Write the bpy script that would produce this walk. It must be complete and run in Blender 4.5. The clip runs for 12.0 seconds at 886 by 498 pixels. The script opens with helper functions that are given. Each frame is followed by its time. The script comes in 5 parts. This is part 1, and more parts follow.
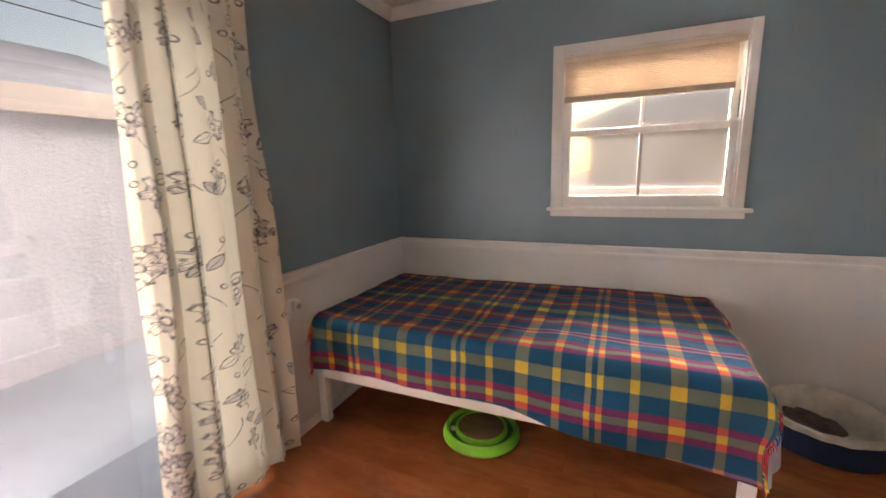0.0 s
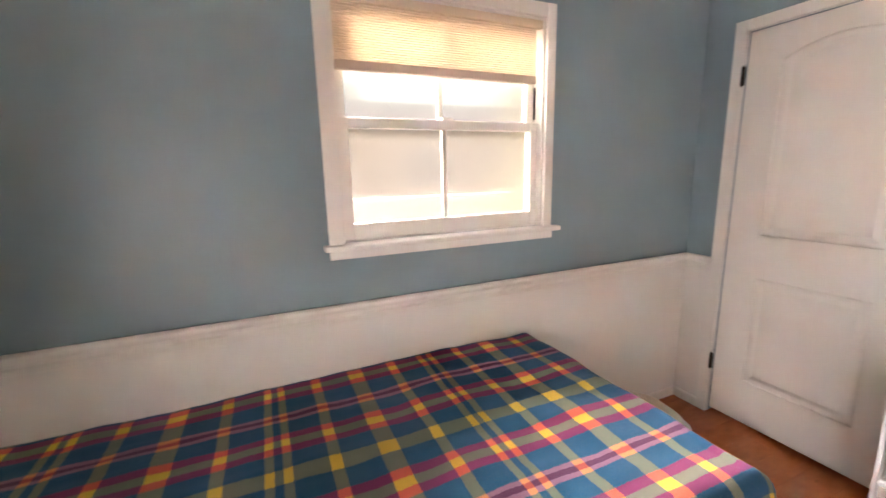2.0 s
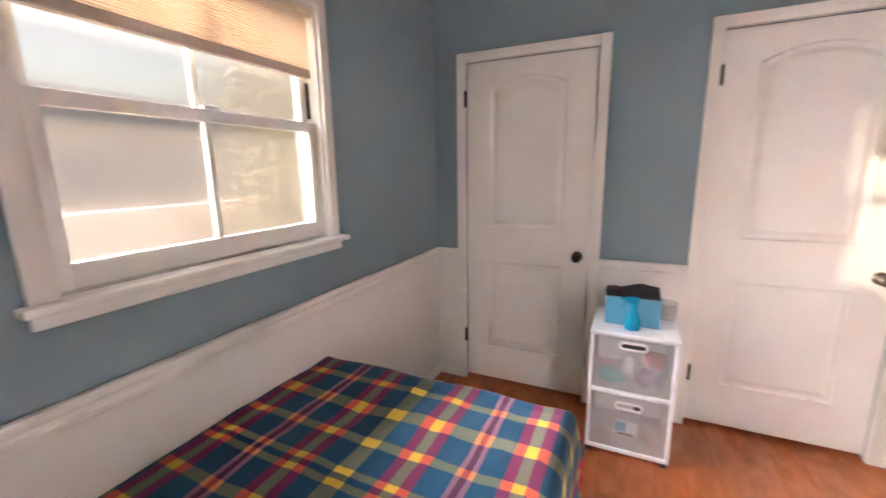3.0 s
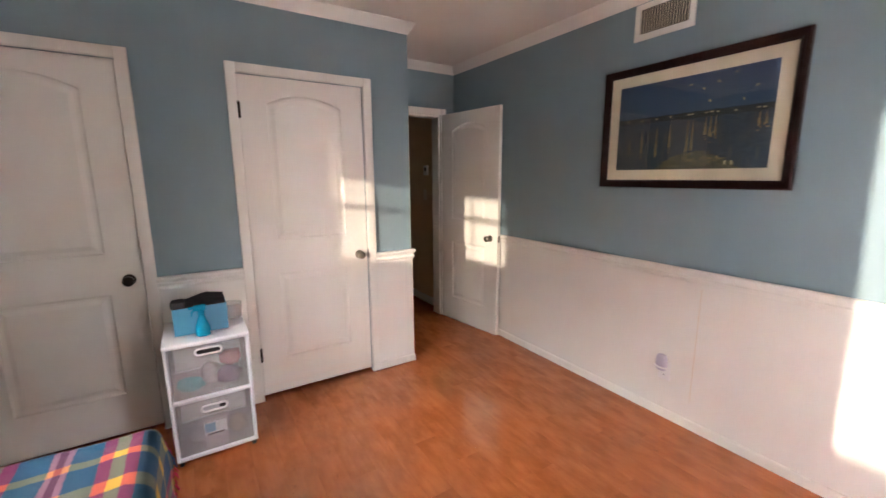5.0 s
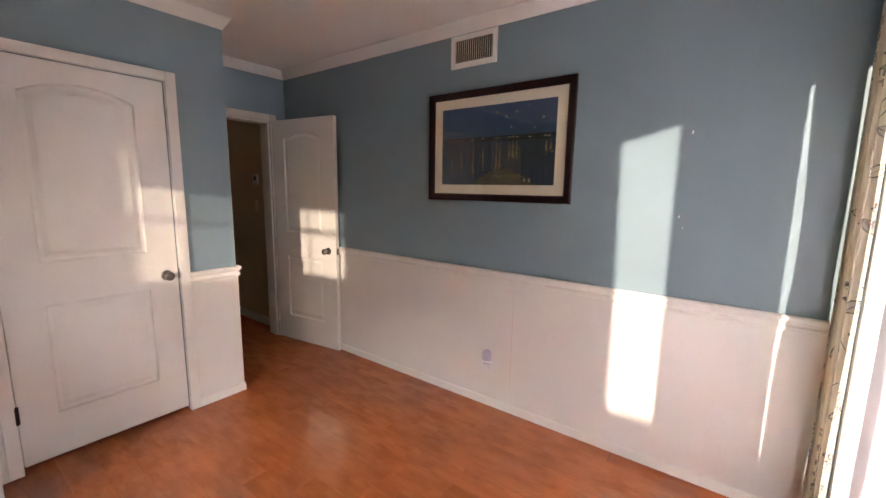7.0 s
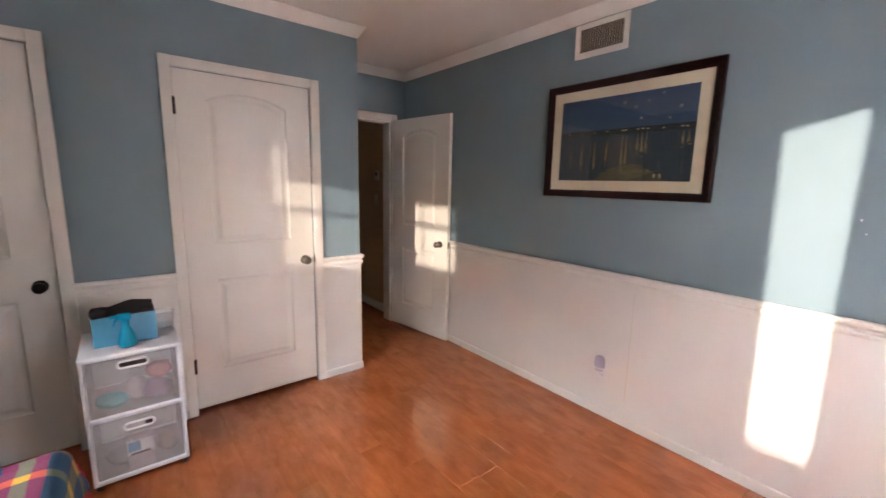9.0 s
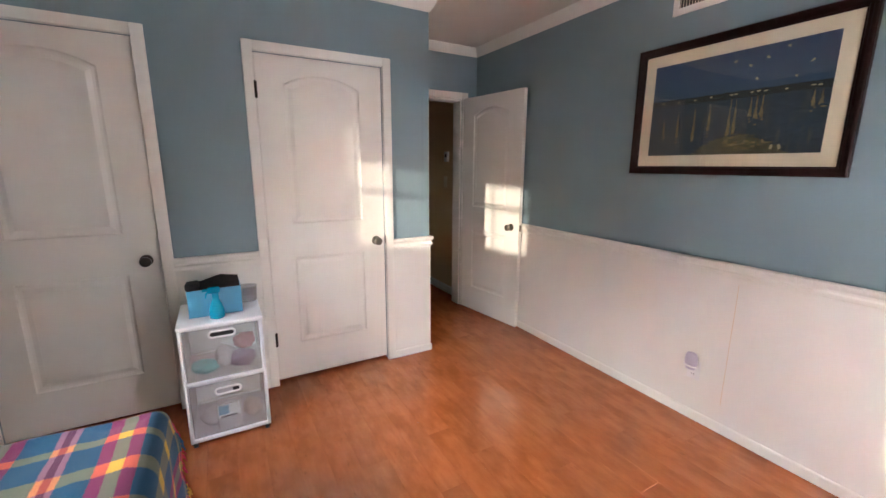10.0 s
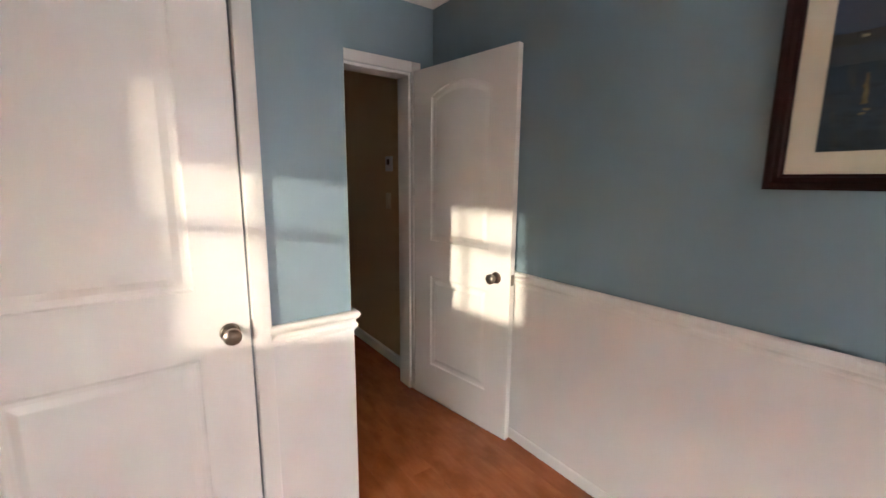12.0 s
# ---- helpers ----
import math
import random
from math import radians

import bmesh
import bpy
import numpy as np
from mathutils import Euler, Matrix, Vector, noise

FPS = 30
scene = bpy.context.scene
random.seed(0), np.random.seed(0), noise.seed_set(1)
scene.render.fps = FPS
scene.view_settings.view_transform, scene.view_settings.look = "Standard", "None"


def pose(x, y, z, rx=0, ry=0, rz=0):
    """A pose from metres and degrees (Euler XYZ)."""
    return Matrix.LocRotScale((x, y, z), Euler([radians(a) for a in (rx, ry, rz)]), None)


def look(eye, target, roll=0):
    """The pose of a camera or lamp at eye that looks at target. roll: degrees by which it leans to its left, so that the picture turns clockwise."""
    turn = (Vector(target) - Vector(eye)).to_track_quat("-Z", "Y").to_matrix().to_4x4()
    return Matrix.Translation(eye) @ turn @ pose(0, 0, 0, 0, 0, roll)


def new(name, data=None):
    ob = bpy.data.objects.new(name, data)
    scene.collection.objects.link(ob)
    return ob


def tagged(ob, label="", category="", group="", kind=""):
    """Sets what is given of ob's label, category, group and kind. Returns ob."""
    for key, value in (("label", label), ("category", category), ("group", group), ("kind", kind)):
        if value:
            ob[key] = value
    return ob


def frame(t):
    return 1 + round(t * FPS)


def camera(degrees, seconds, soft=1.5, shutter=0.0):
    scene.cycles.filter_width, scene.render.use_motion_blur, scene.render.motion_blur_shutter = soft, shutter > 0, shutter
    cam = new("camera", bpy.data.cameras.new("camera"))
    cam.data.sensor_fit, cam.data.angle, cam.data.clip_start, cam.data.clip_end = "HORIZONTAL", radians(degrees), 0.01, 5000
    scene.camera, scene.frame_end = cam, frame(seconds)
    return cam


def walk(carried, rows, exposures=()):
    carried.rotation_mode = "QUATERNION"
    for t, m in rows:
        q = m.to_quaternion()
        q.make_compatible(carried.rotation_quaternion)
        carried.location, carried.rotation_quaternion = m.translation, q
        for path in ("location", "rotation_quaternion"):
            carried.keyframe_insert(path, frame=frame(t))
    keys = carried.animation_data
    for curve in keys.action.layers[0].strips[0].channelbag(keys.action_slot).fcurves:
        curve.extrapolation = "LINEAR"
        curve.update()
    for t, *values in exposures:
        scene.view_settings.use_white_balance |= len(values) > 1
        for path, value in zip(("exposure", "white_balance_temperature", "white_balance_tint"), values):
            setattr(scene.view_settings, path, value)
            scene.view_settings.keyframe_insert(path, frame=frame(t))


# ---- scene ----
cam = camera(95.6, 12.0, soft=1.5, shutter=0.3)
PATH = [
    (0, (0.121, 0.119, 1.393), (-0.676, 1.914, 1.016), -1.7),
    (0.5, (-0.136, 0.367, 1.406), (-0.59, 2.281, 1.046), -2.2),
    (1, (-0.33, 0.654, 1.409), (-0.419, 2.619, 1.051), -2.2),
    (1.5, (-0.46, 0.984, 1.421), (-0.089, 2.913, 1.043), -1.8),
    (2, (-0.503, 1.245, 1.419), (0.29, 3.041, 1.035), -1.3),
    (2.5, (-0.57, 1.468, 1.413), (0.799, 2.875, 1.029), -0.7),
    (3, (-0.658, 1.614, 1.429), (1.117, 2.45, 1.039), -0.9),
    (3.5, (-0.732, 1.631, 1.426), (1.219, 1.804, 1.019), -0.5),
    (5.5, (-0.977, 1.551, 1.468), (0.536, 0.286, 1.133), -0.2),
    (6, (-0.979, 1.532, 1.469), (0.358, 0.078, 1.153), 0.4),
    (6.5, (-1.02, 1.492, 1.465), (0.156, -0.098, 1.165), 0.9),
    (8.5, (-0.993, 1.515, 1.469), (0.366, 0.082, 1.152), 1.6),
    (9, (-0.974, 1.546, 1.459), (0.562, 0.308, 1.133), 1.2),
    (9.5, (-0.952, 1.559, 1.449), (0.721, 0.525, 1.085), 0.8),
    (10, (-0.886, 1.516, 1.425), (0.823, 0.559, 1.02), 0.3),
    (10.5, (-0.634, 1.392, 1.425), (1.042, 0.39, 0.992), -0.1),
    (11, (-0.347, 1.245, 1.429), (1.273, 0.15, 1.008), -0.1),
    (11.5, (-0.011, 0.986, 1.419), (1.580, -0.167, 1.048), 0.3),
    (12, (0.359, 0.749, 1.402), (1.948, -0.418, 1.069), 0.5),
]
EXPOSURES = [(0, 2.75, 6800, 18), (0.6, 3.25, 6800, 17), (1.0, 3.5, 6850, 18), (1.6, 3.52, 6900, 18), (2.5, 3.25, 6900, 18), (3.0, 2.95, 6750, 20), (3.5, 2.8, 6700, 20), (5.5, 2.45, 6700, 16),
             (6.5, 2.2, 6800, 20), (8.5, 2.25, 6750, 20), (9.5, 2.6, 6450, 16), (10.5, 2.7, 6350, 13), (12, 2.7, 6350, 12)]
SKY, SUN, HAZE, DUST = 0.022, 1.75, 0.010, 0.015
DOOR_SKY, OPENING_SKY, CURTAIN_SKY, WINDOW_SKY = 3, 52, 0.45, 330
walk(cam, [(t, look(eye, target, roll)) for t, eye, target, roll in PATH], EXPOSURES)

# ---- world and sun ----
SUN_DIR = Vector((1.845, -3.48, -0.54)).normalized()
world = bpy.data.worlds.new("world")
scene.world = world
world.use_nodes = True
wn = world.node_tree
sky = wn.nodes.new("ShaderNodeTexSky")
sky.sky_type = "NISHITA"
sky.sun_disc = False
sky.sun_elevation = math.asin(-SUN_DIR.z)
sky.sun_rotation = math.atan2(-SUN_DIR.x, -SUN_DIR.y)
sky.air_density, sky.dust_density = 1.0, 0.6
wn.nodes["Background"].inputs["Strength"].default_value = SKY
wn.links.new(sky.outputs[0], wn.nodes["Background"].inputs["Color"])
sun = new("sun", bpy.data.lights.new("sun", "SUN"))
sun.data.energy, sun.data.angle, sun.data.color = SUN, radians(1.1), (1.0, 0.86, 0.68)
sun.matrix_world = look((-12, 22, 5), Vector((-12, 22, 5)) + SUN_DIR)


def sky_lamp(name, eye, target, wide, high, watts, colour=(1.0, 0.95, 0.89)):
    """Skylight from above an opening, standing in for the open sky there."""
    a = new(name, bpy.data.lights.new(name, "AREA"))
    a.data.shape, a.data.size, a.data.size_y, a.data.energy, a.data.color = "RECTANGLE", wide, high, watts, colour
    a.matrix_world = look(eye, target)
    return a


sky_lamp("skylight_door", (-2.75, 0.30, 3.25), (0.2, 0.30, 0.5), 2.2, 1.3, DOOR_SKY, (0.84, 0.92, 1.0))
sky_lamp("skylight_window", (-0.9, 6.8, 4.1), (0.22, 2.8, 1.3), 3.2, 2.0, WINDOW_SKY)

sky_lamp("skylight_opening", (-1.424, 0.11, 1.03), (0.0, 0.11, 1.03), 0.62, 1.85, OPENING_SKY)
sky_lamp("skylight_curtain", (-1.424, 1.16, 1.03), (0.0, 1.16, 1.03), 0.20, 1.85, CURTAIN_SKY)

# ---- helpers for building ----
HOME = {}


def thing(name, loc, label="", category="", group="", kind=""):
    ob = new(name)
    ob.location = loc
    ob.empty_display_size = 0.1
    HOME[ob] = Vector(loc)
    return tagged(ob, label, category, group, kind)


def mesh_of(name, bm, material, origin=(0, 0, 0), smooth=35):
    if smooth >= 0:
        bmesh.ops.recalc_face_normals(bm, faces=bm.faces[:])
    bm.transform(Matrix.Translation(-Vector(origin)))
    me = bpy.data.meshes.new(name)
    bm.to_mesh(me)
    bm.free()
    for m in (material if isinstance(material, (list, tuple)) else [material]):
        me.materials.append(m)
    if smooth > 0:
        me.polygons.foreach_set("use_smooth", [True] * len(me.polygons))
        me.set_sharp_from_angle(angle=radians(smooth))
    return me


def part(name, bm, material, parent, label="", smooth=35):
    """Links a bmesh, in world coordinates, as one mesh under a thing or part."""
    home = HOME[parent]
    ob = new(name, mesh_of(name, bm, material, home, smooth))
    ob.parent = parent
    HOME[ob] = home
    return tagged(ob, label)


def solid(name, bm, material, loc, label="", category="", group="", kind="", smooth=35):
    """A thing of one mesh with its origin at loc."""
    ob = new(name, mesh_of(name, bm, material, loc, smooth))
    ob.location = loc
    HOME[ob] = Vector(loc)
    return tagged(ob, label, category, group, kind)


def box(bm, x0, x1, y0, y1, z0, z1, bevel=0.0, seg=2):
    r = bmesh.ops.create_cube(bm, size=1.0, matrix=Matrix.Translation(((x0 + x1) / 2, (y0 + y1) / 2, (z0 + z1) / 2)) @ Matrix.Diagonal((abs(x1 - x0), abs(y1 - y0), abs(z1 - z0), 1)))
    if bevel:
        es = list({e for v in r["verts"] for e in v.link_edges})
        bmesh.ops.bevel(bm, geom=es, offset=bevel, segments=seg, profile=0.5, affect="EDGES")
    return bm


def boxed(*a, **k):
    return box(bmesh.new(), *a, **k)


def lathe(bm, profile, m=Matrix(), n=32, cap=True):
    """Turns (radius, height) points about the local z axis."""
    rings = []
    for r, z in profile:
        rings.append([bm.verts.new(m @ Vector((r * math.cos(2 * math.pi * i / n), r * math.sin(2 * math.pi * i / n), z))) for i in range(n)])
    for a, b in zip(rings, rings[1:]):
        for i in range(n):
            bm.faces.new((a[i], a[(i + 1) % n], b[(i + 1) % n], b[i]))
    if cap:
        bm.faces.new(rings[0][::-1])
        bm.faces.new(rings[-1])
    return bm


def sweep(bm, pts, profile, closed=False):
    """Sweeps a closed (offset to the left, z) profile along a line in plan, mitred at its corners."""
    rings = []
    n = len(pts)
    for i, p in enumerate(pts):
        p = Vector(p)
        a = Vector(pts[i - 1]) if (closed or i > 0) else None
        b = Vector(pts[(i + 1) % n]) if (closed or i < n - 1) else None
        d0 = (p - a).normalized() if a is not None else (b - p).normalized()
        d1 = (b - p).normalized() if b is not None else d0
        n0, n1 = Vector((-d0.y, d0.x)), Vector((-d1.y, d1.x))
        mit = (n0 + n1) / max(0.2, 1 + n0.dot(n1))
        rings.append([bm.verts.new((p.x + mit.x * o, p.y + mit.y * o, z)) for o, z in profile])
    k = len(profile)
    pairs = list(zip(rings, rings[1:])) + ([(rings[-1], rings[0])] if closed else [])
    for a, b in pairs:
        for j in range(k):
            bm.faces.new((a[j], a[(j + 1) % k], b[(j + 1) % k], b[j]))
    if not closed:
        bm.faces.new(rings[0])
        bm.faces.new(rings[-1][::-1])
    return bm


def tube(bm, pts, r, n=8):
    """A round rod along a line of points."""
    pts = [Vector(p) for p in pts]
    rings = []
    for i, p in enumerate(pts):
        d = (pts[min(i + 1, len(pts) - 1)] - pts[max(i - 1, 0)]).normalized()
        u = d.orthogonal().normalized() if abs(d.z) > 0.9 else d.cross(Vector((0, 0, 1))).normalized()
        v = d.cross(u)
        rr = r[i] if isinstance(r, (list, tuple)) else r
        rings.append([bm.verts.new(p + rr * (u * math.cos(2 * math.pi * k / n) + v * math.sin(2 * math.pi * k / n))) for k in range(n)])
    for a, b in zip(rings, rings[1:]):
        for k in range(n):
            bm.faces.new((a[k], a[(k + 1) % n], b[(k + 1) % n], b[k]))
    bm.faces.new(rings[0][::-1])
    bm.faces.new(rings[-1])
    return bm


# ---- materials ----
def val(nt, sock, v):
    if isinstance(v, bpy.types.NodeSocket):
        nt.links.new(v, sock)
    else:
        sock.default_value = v


def ma(nt, op, a, b=0.0, c=0.0):
    n = nt.nodes.new("ShaderNodeMath")
    n.operation = op
    for s, v in zip(n.inputs, (a, b, c)):
        val(nt, s, v)
    return n.outputs[0]


def mixc(nt, f, a, b, mode="MIX"):
    n = nt.nodes.new("ShaderNodeMix")
    n.data_type, n.blend_type = "RGBA", mode
    val(nt, n.inputs[0], f)
    val(nt, n.inputs[6], a if isinstance(a, bpy.types.NodeSocket) else (*a, 1))
    val(nt, n.inputs[7], b if isinstance(b, bpy.types.NodeSocket) else (*b, 1))
    return n.outputs[2]


def noise_of(nt, vec, scale, detail=3.0, rough=0.55):
    n = nt.nodes.new("ShaderNodeTexNoise")
    n.inputs["Scale"].default_value, n.inputs["Detail"].default_value, n.inputs["Roughness"].default_value = scale, detail, rough
    if vec is not None:
        nt.links.new(vec, n.inputs["Vector"])
    return n.outputs[0]


def mapped(nt, vec, scale):
    n = nt.nodes.new("ShaderNodeMapping")
    n.inputs["Scale"].default_value = scale
    nt.links.new(vec, n.inputs["Vector"])
    return n.outputs[0]


def ramp(nt, f, lo, hi):
    n = nt.nodes.new("ShaderNodeMapRange")
    val(nt, n.inputs[0], f)
    n.inputs[1].default_value, n.inputs[2].default_value = lo, hi
    return n.outputs[0]


def fresh(name):
    m = bpy.data.materials.new(name)
    m.use_nodes = True
    nt = m.node_tree
    b = nt.nodes["Principled BSDF"]
    co = nt.nodes.new("ShaderNodeTexCoord")
    return m, nt, b, co.outputs["Object"], co.outputs["UV"]


def bump_to(nt, b, height, strength, dist):
    n = nt.nodes.new("ShaderNodeBump")
    n.inputs["Strength"].default_value, n.inputs["Distance"].default_value = strength, dist
    nt.links.new(height, n.inputs["Height"])
    nt.links.new(n.outputs[0], b.inputs["Normal"])


def mat(name, col, rough=0.5, metal=0.0, var=0.06, coarse=2.0, fine=80.0, bump=0.15, dist=0.001, stretch=(1, 1, 1), spec=0.5, grime=None):
    """A plain surface with large stains and a fine grain in colour, gloss and relief."""
    m, nt, b, co, uv = fresh(name)
    v = mapped(nt, co, stretch)
    big, small = noise_of(nt, v, coarse, 4), noise_of(nt, v, fine, 3)
    dark = tuple(c * (1 - 2.2 * var) for c in col) if grime is None else grime
    light = tuple(min(1, c * (1 + 1.2 * var)) for c in col)
    c1 = mixc(nt, ramp(nt, big, 0.25, 0.75), dark if grime is None else tuple(0.5 * (a + g) for a, g in zip(col, grime)), light)
    c2 = mixc(nt, ma(nt, "MULTIPLY", ramp(nt, small, 0.3, 0.7), 0.35), c1, col)
    nt.links.new(c2, b.inputs["Base Color"])
    nt.links.new(ma(nt, "MULTIPLY_ADD", big, 0.16, rough - 0.08), b.inputs["Roughness"])
    b.inputs["Metallic"].default_value = metal
    b.inputs["Specular IOR Level"].default_value = spec
    if bump:
        bump_to(nt, b, small, bump, dist)
    return m


WALL_BLUE = mat("wall_blue_paint", (0.205, 0.295, 0.335), 0.36, var=0.035, coarse=1.4, fine=220, bump=0.12, dist=0.0006)
WHITE = mat("white_gloss_paint", (0.795, 0.785, 0.735), 0.36, var=0.012, coarse=2.5, fine=140, bump=0.06, dist=0.0005)
WAINSCOT = mat("white_wainscot_paint", (0.785, 0.778, 0.735), 0.40, var=0.025, coarse=1.2, fine=120, bump=0.08, dist=0.0006)
CEILING = mat("ceiling_paint", (0.78, 0.75, 0.70), 0.8, var=0.03, coarse=1.5, fine=90, bump=0.3, dist=0.0015)
HALL = mat("hall_beige_paint", (0.70, 0.53, 0.33), 0.6, var=0.04)
BRONZE = mat("dark_bronze", (0.035, 0.028, 0.024), 0.35, 0.9, var=0.2)
NICKEL = mat("satin_nickel", (0.20, 0.18, 0.155), 0.30, 1.0, var=0.1)
BLACK = mat("black_plastic", (0.02, 0.02, 0.022), 0.5, var=0.2)
VINYL = mat("white_vinyl", (0.80, 0.80, 0.80), 0.35, var=0.02)
PLASTIC = mat("white_cart_plastic", (0.78, 0.80, 0.85), 0.35, var=0.02, coarse=5)
CONCRETE = mat("patio_concrete", (0.135, 0.15, 0.17), 0.85, var=0.12, coarse=1.2, fine=70, bump=0.4, dist=0.003)
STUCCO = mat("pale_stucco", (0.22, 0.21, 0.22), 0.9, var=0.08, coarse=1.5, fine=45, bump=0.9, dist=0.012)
# Far house wall and roof: haze is painted in by lightening their colours.
HAZED_STUCCO = mat("far_hazed_stucco", (0.60, 0.54, 0.50), 0.9, var=0.08, coarse=1.5, fine=45, bump=0.9, dist=0.012)
HAZED_ROOF = mat("far_hazed_shingle", (0.46, 0.44, 0.46), 0.9, var=0.12, coarse=3, fine=25, bump=0.9, dist=0.01)
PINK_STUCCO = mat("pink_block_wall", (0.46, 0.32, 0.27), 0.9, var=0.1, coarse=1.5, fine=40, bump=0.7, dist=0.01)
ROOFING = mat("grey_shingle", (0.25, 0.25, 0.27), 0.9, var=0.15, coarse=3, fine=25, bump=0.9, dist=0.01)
SOIL = mat("dry_ground", (0.24, 0.21, 0.16), 0.95, var=0.2, coarse=0.6, fine=30, bump=0.8, dist=0.02)
NAVY = mat("navy_fabric", (0.012, 0.022, 0.065), 0.9, var=0.2, fine=300, bump=0.5, dist=0.002)
FLEECE = mat("cream_fleece", (0.74, 0.68, 0.56), 0.95, var=0.15, coarse=14, fine=160, bump=1.0, dist=0.01)
TAUPE = mat("grey_brown_cloth", (0.20, 0.135, 0.115), 0.95, var=0.3, coarse=14, fine=260, bump=0.8, dist=0.004)
LIME = mat("lime_green_plastic", (0.22, 0.58, 0.03), 0.32, var=0.06, coarse=6)
LIME_DARK = mat("deep_green_plastic", (0.04, 0.16, 0.02), 0.4, var=0.1)
CARDBOARD = mat("corrugated_cardboard", (0.22, 0.13, 0.075), 0.9, var=0.2, coarse=10, fine=220, bump=1.0, dist=0.004, stretch=(1, 3, 1))
SHEET = mat("white_cotton_sheet", (0.72, 0.73, 0.78), 0.85, var=0.04, coarse=8, fine=200, bump=0.4, dist=0.002)
MAT_BOARD = mat("cream_mat_board", (0.78, 0.69, 0.54), 0.8, var=0.02)
BOX_BLUE = mat("sky_blue_carton", (0.085, 0.34, 0.54), 0.45, var=0.05)
LILAC = mat("lilac_plastic", (0.56, 0.53, 0.64), 0.4, var=0.05)


def wood_frame():
    m, nt, b, co, uv = fresh("mahogany_frame")
    g = noise_of(nt, mapped(nt, co, (3, 30, 30)), 6, 5)
    nt.links.new(mixc(nt, g, (0.012, 0.003, 0.003), (0.030, 0.006, 0.006)), b.inputs["Base Color"])
    b.inputs["Roughness"].default_value = 0.38
    b.inputs["Specular IOR Level"].default_value = 0.22
    bump_to(nt, b, g, 0.1, 0.001)
    return m


MAHOGANY = wood_frame()


def laminate():
    m, nt, b, co, uv = fresh("cherry_laminate")
    info = nt.nodes.new("ShaderNodeObjectInfo")
    off = nt.nodes.new("ShaderNodeVectorMath")
    off.operation = "MULTIPLY_ADD"
    comb = nt.nodes.new("ShaderNodeCombineXYZ")
    for i in range(3):
        nt.links.new(info.outputs["Random"], comb.inputs[i])
    nt.links.new(comb.outputs[0], off.inputs[0])
    off.inputs[1].default_value = (37, 11, 5)
    nt.links.new(co, off.inputs[2])
    v = off.outputs[0]
    grain = noise_of(nt, mapped(nt, v, (1.6, 11, 1)), 3.0, 6, 0.62)
    broad = noise_of(nt, mapped(nt, v, (2.6, 5, 1)), 2.2, 4)
    fleck = ramp(nt, noise_of(nt, mapped(nt, v, (9, 22, 1)), 1.5, 3), 0.66, 0.76)
    c = mixc(nt, ramp(nt, grain, 0.3, 0.7), (0.405, 0.116, 0.036), (0.490, 0.152, 0.049))
    c = mixc(nt, ramp(nt, broad, 0.42, 0.66), c, (0.330, 0.090, 0.029))
    tone = ma(nt, "MULTIPLY_ADD", info.outputs["Random"], 0.30, 0.0)
    c = mixc(nt, tone, c, (0.330, 0.092, 0.029))
    c = mixc(nt, ma(nt, "MULTIPLY", fleck, 0.30), c, (0.10, 0.028, 0.012))
    nt.links.new(c, b.inputs["Base Color"])
    nt.links.new(ma(nt, "MULTIPLY_ADD", broad, 0.09, 0.09), b.inputs["Roughness"])
    b.inputs["Specular IOR Level"].default_value = 0.85
    bump_to(nt, b, grain, 0.03, 0.0004)
    return m


LAMINATE = laminate()


def pane_gloss(nt):
    """Share of light that one face of a pane mirrors: 4 % head on, all of it at a graze."""
    lw = nt.nodes.new("ShaderNodeLayerWeight")
    lw.inputs[0].default_value = 0.5
    return ma(nt, "MULTIPLY_ADD", ma(nt, "POWER", lw.outputs["Facing"], 5.0), 0.96, 0.035)


def glass(name, tint=(1, 1, 1), rough=0.0):
    """A thin pane: clear straight through, with a mirror's gloss on top."""
    m, nt, b, co, uv = fresh(name)
    out = nt.nodes["Material Output"]
    tr, gl, mx, fr = nt.nodes.new("ShaderNodeBsdfTransparent"), nt.nodes.new("ShaderNodeBsdfGlossy"), nt.nodes.new("ShaderNodeMixShader"), pane_gloss(nt)
    tr.inputs[0].default_value = (*tint, 1)
    gl.inputs["Roughness"].default_value = rough
    nt.links.new(fr, mx.inputs[0])
    nt.links.new(tr.outputs[0], mx.inputs[1])
    nt.links.new(gl.outputs[0], mx.inputs[2])
    nt.links.new(mx.outputs[0], out.inputs[0])
    return m


PANE = glass("window_glass", (0.97, 0.98, 0.97))


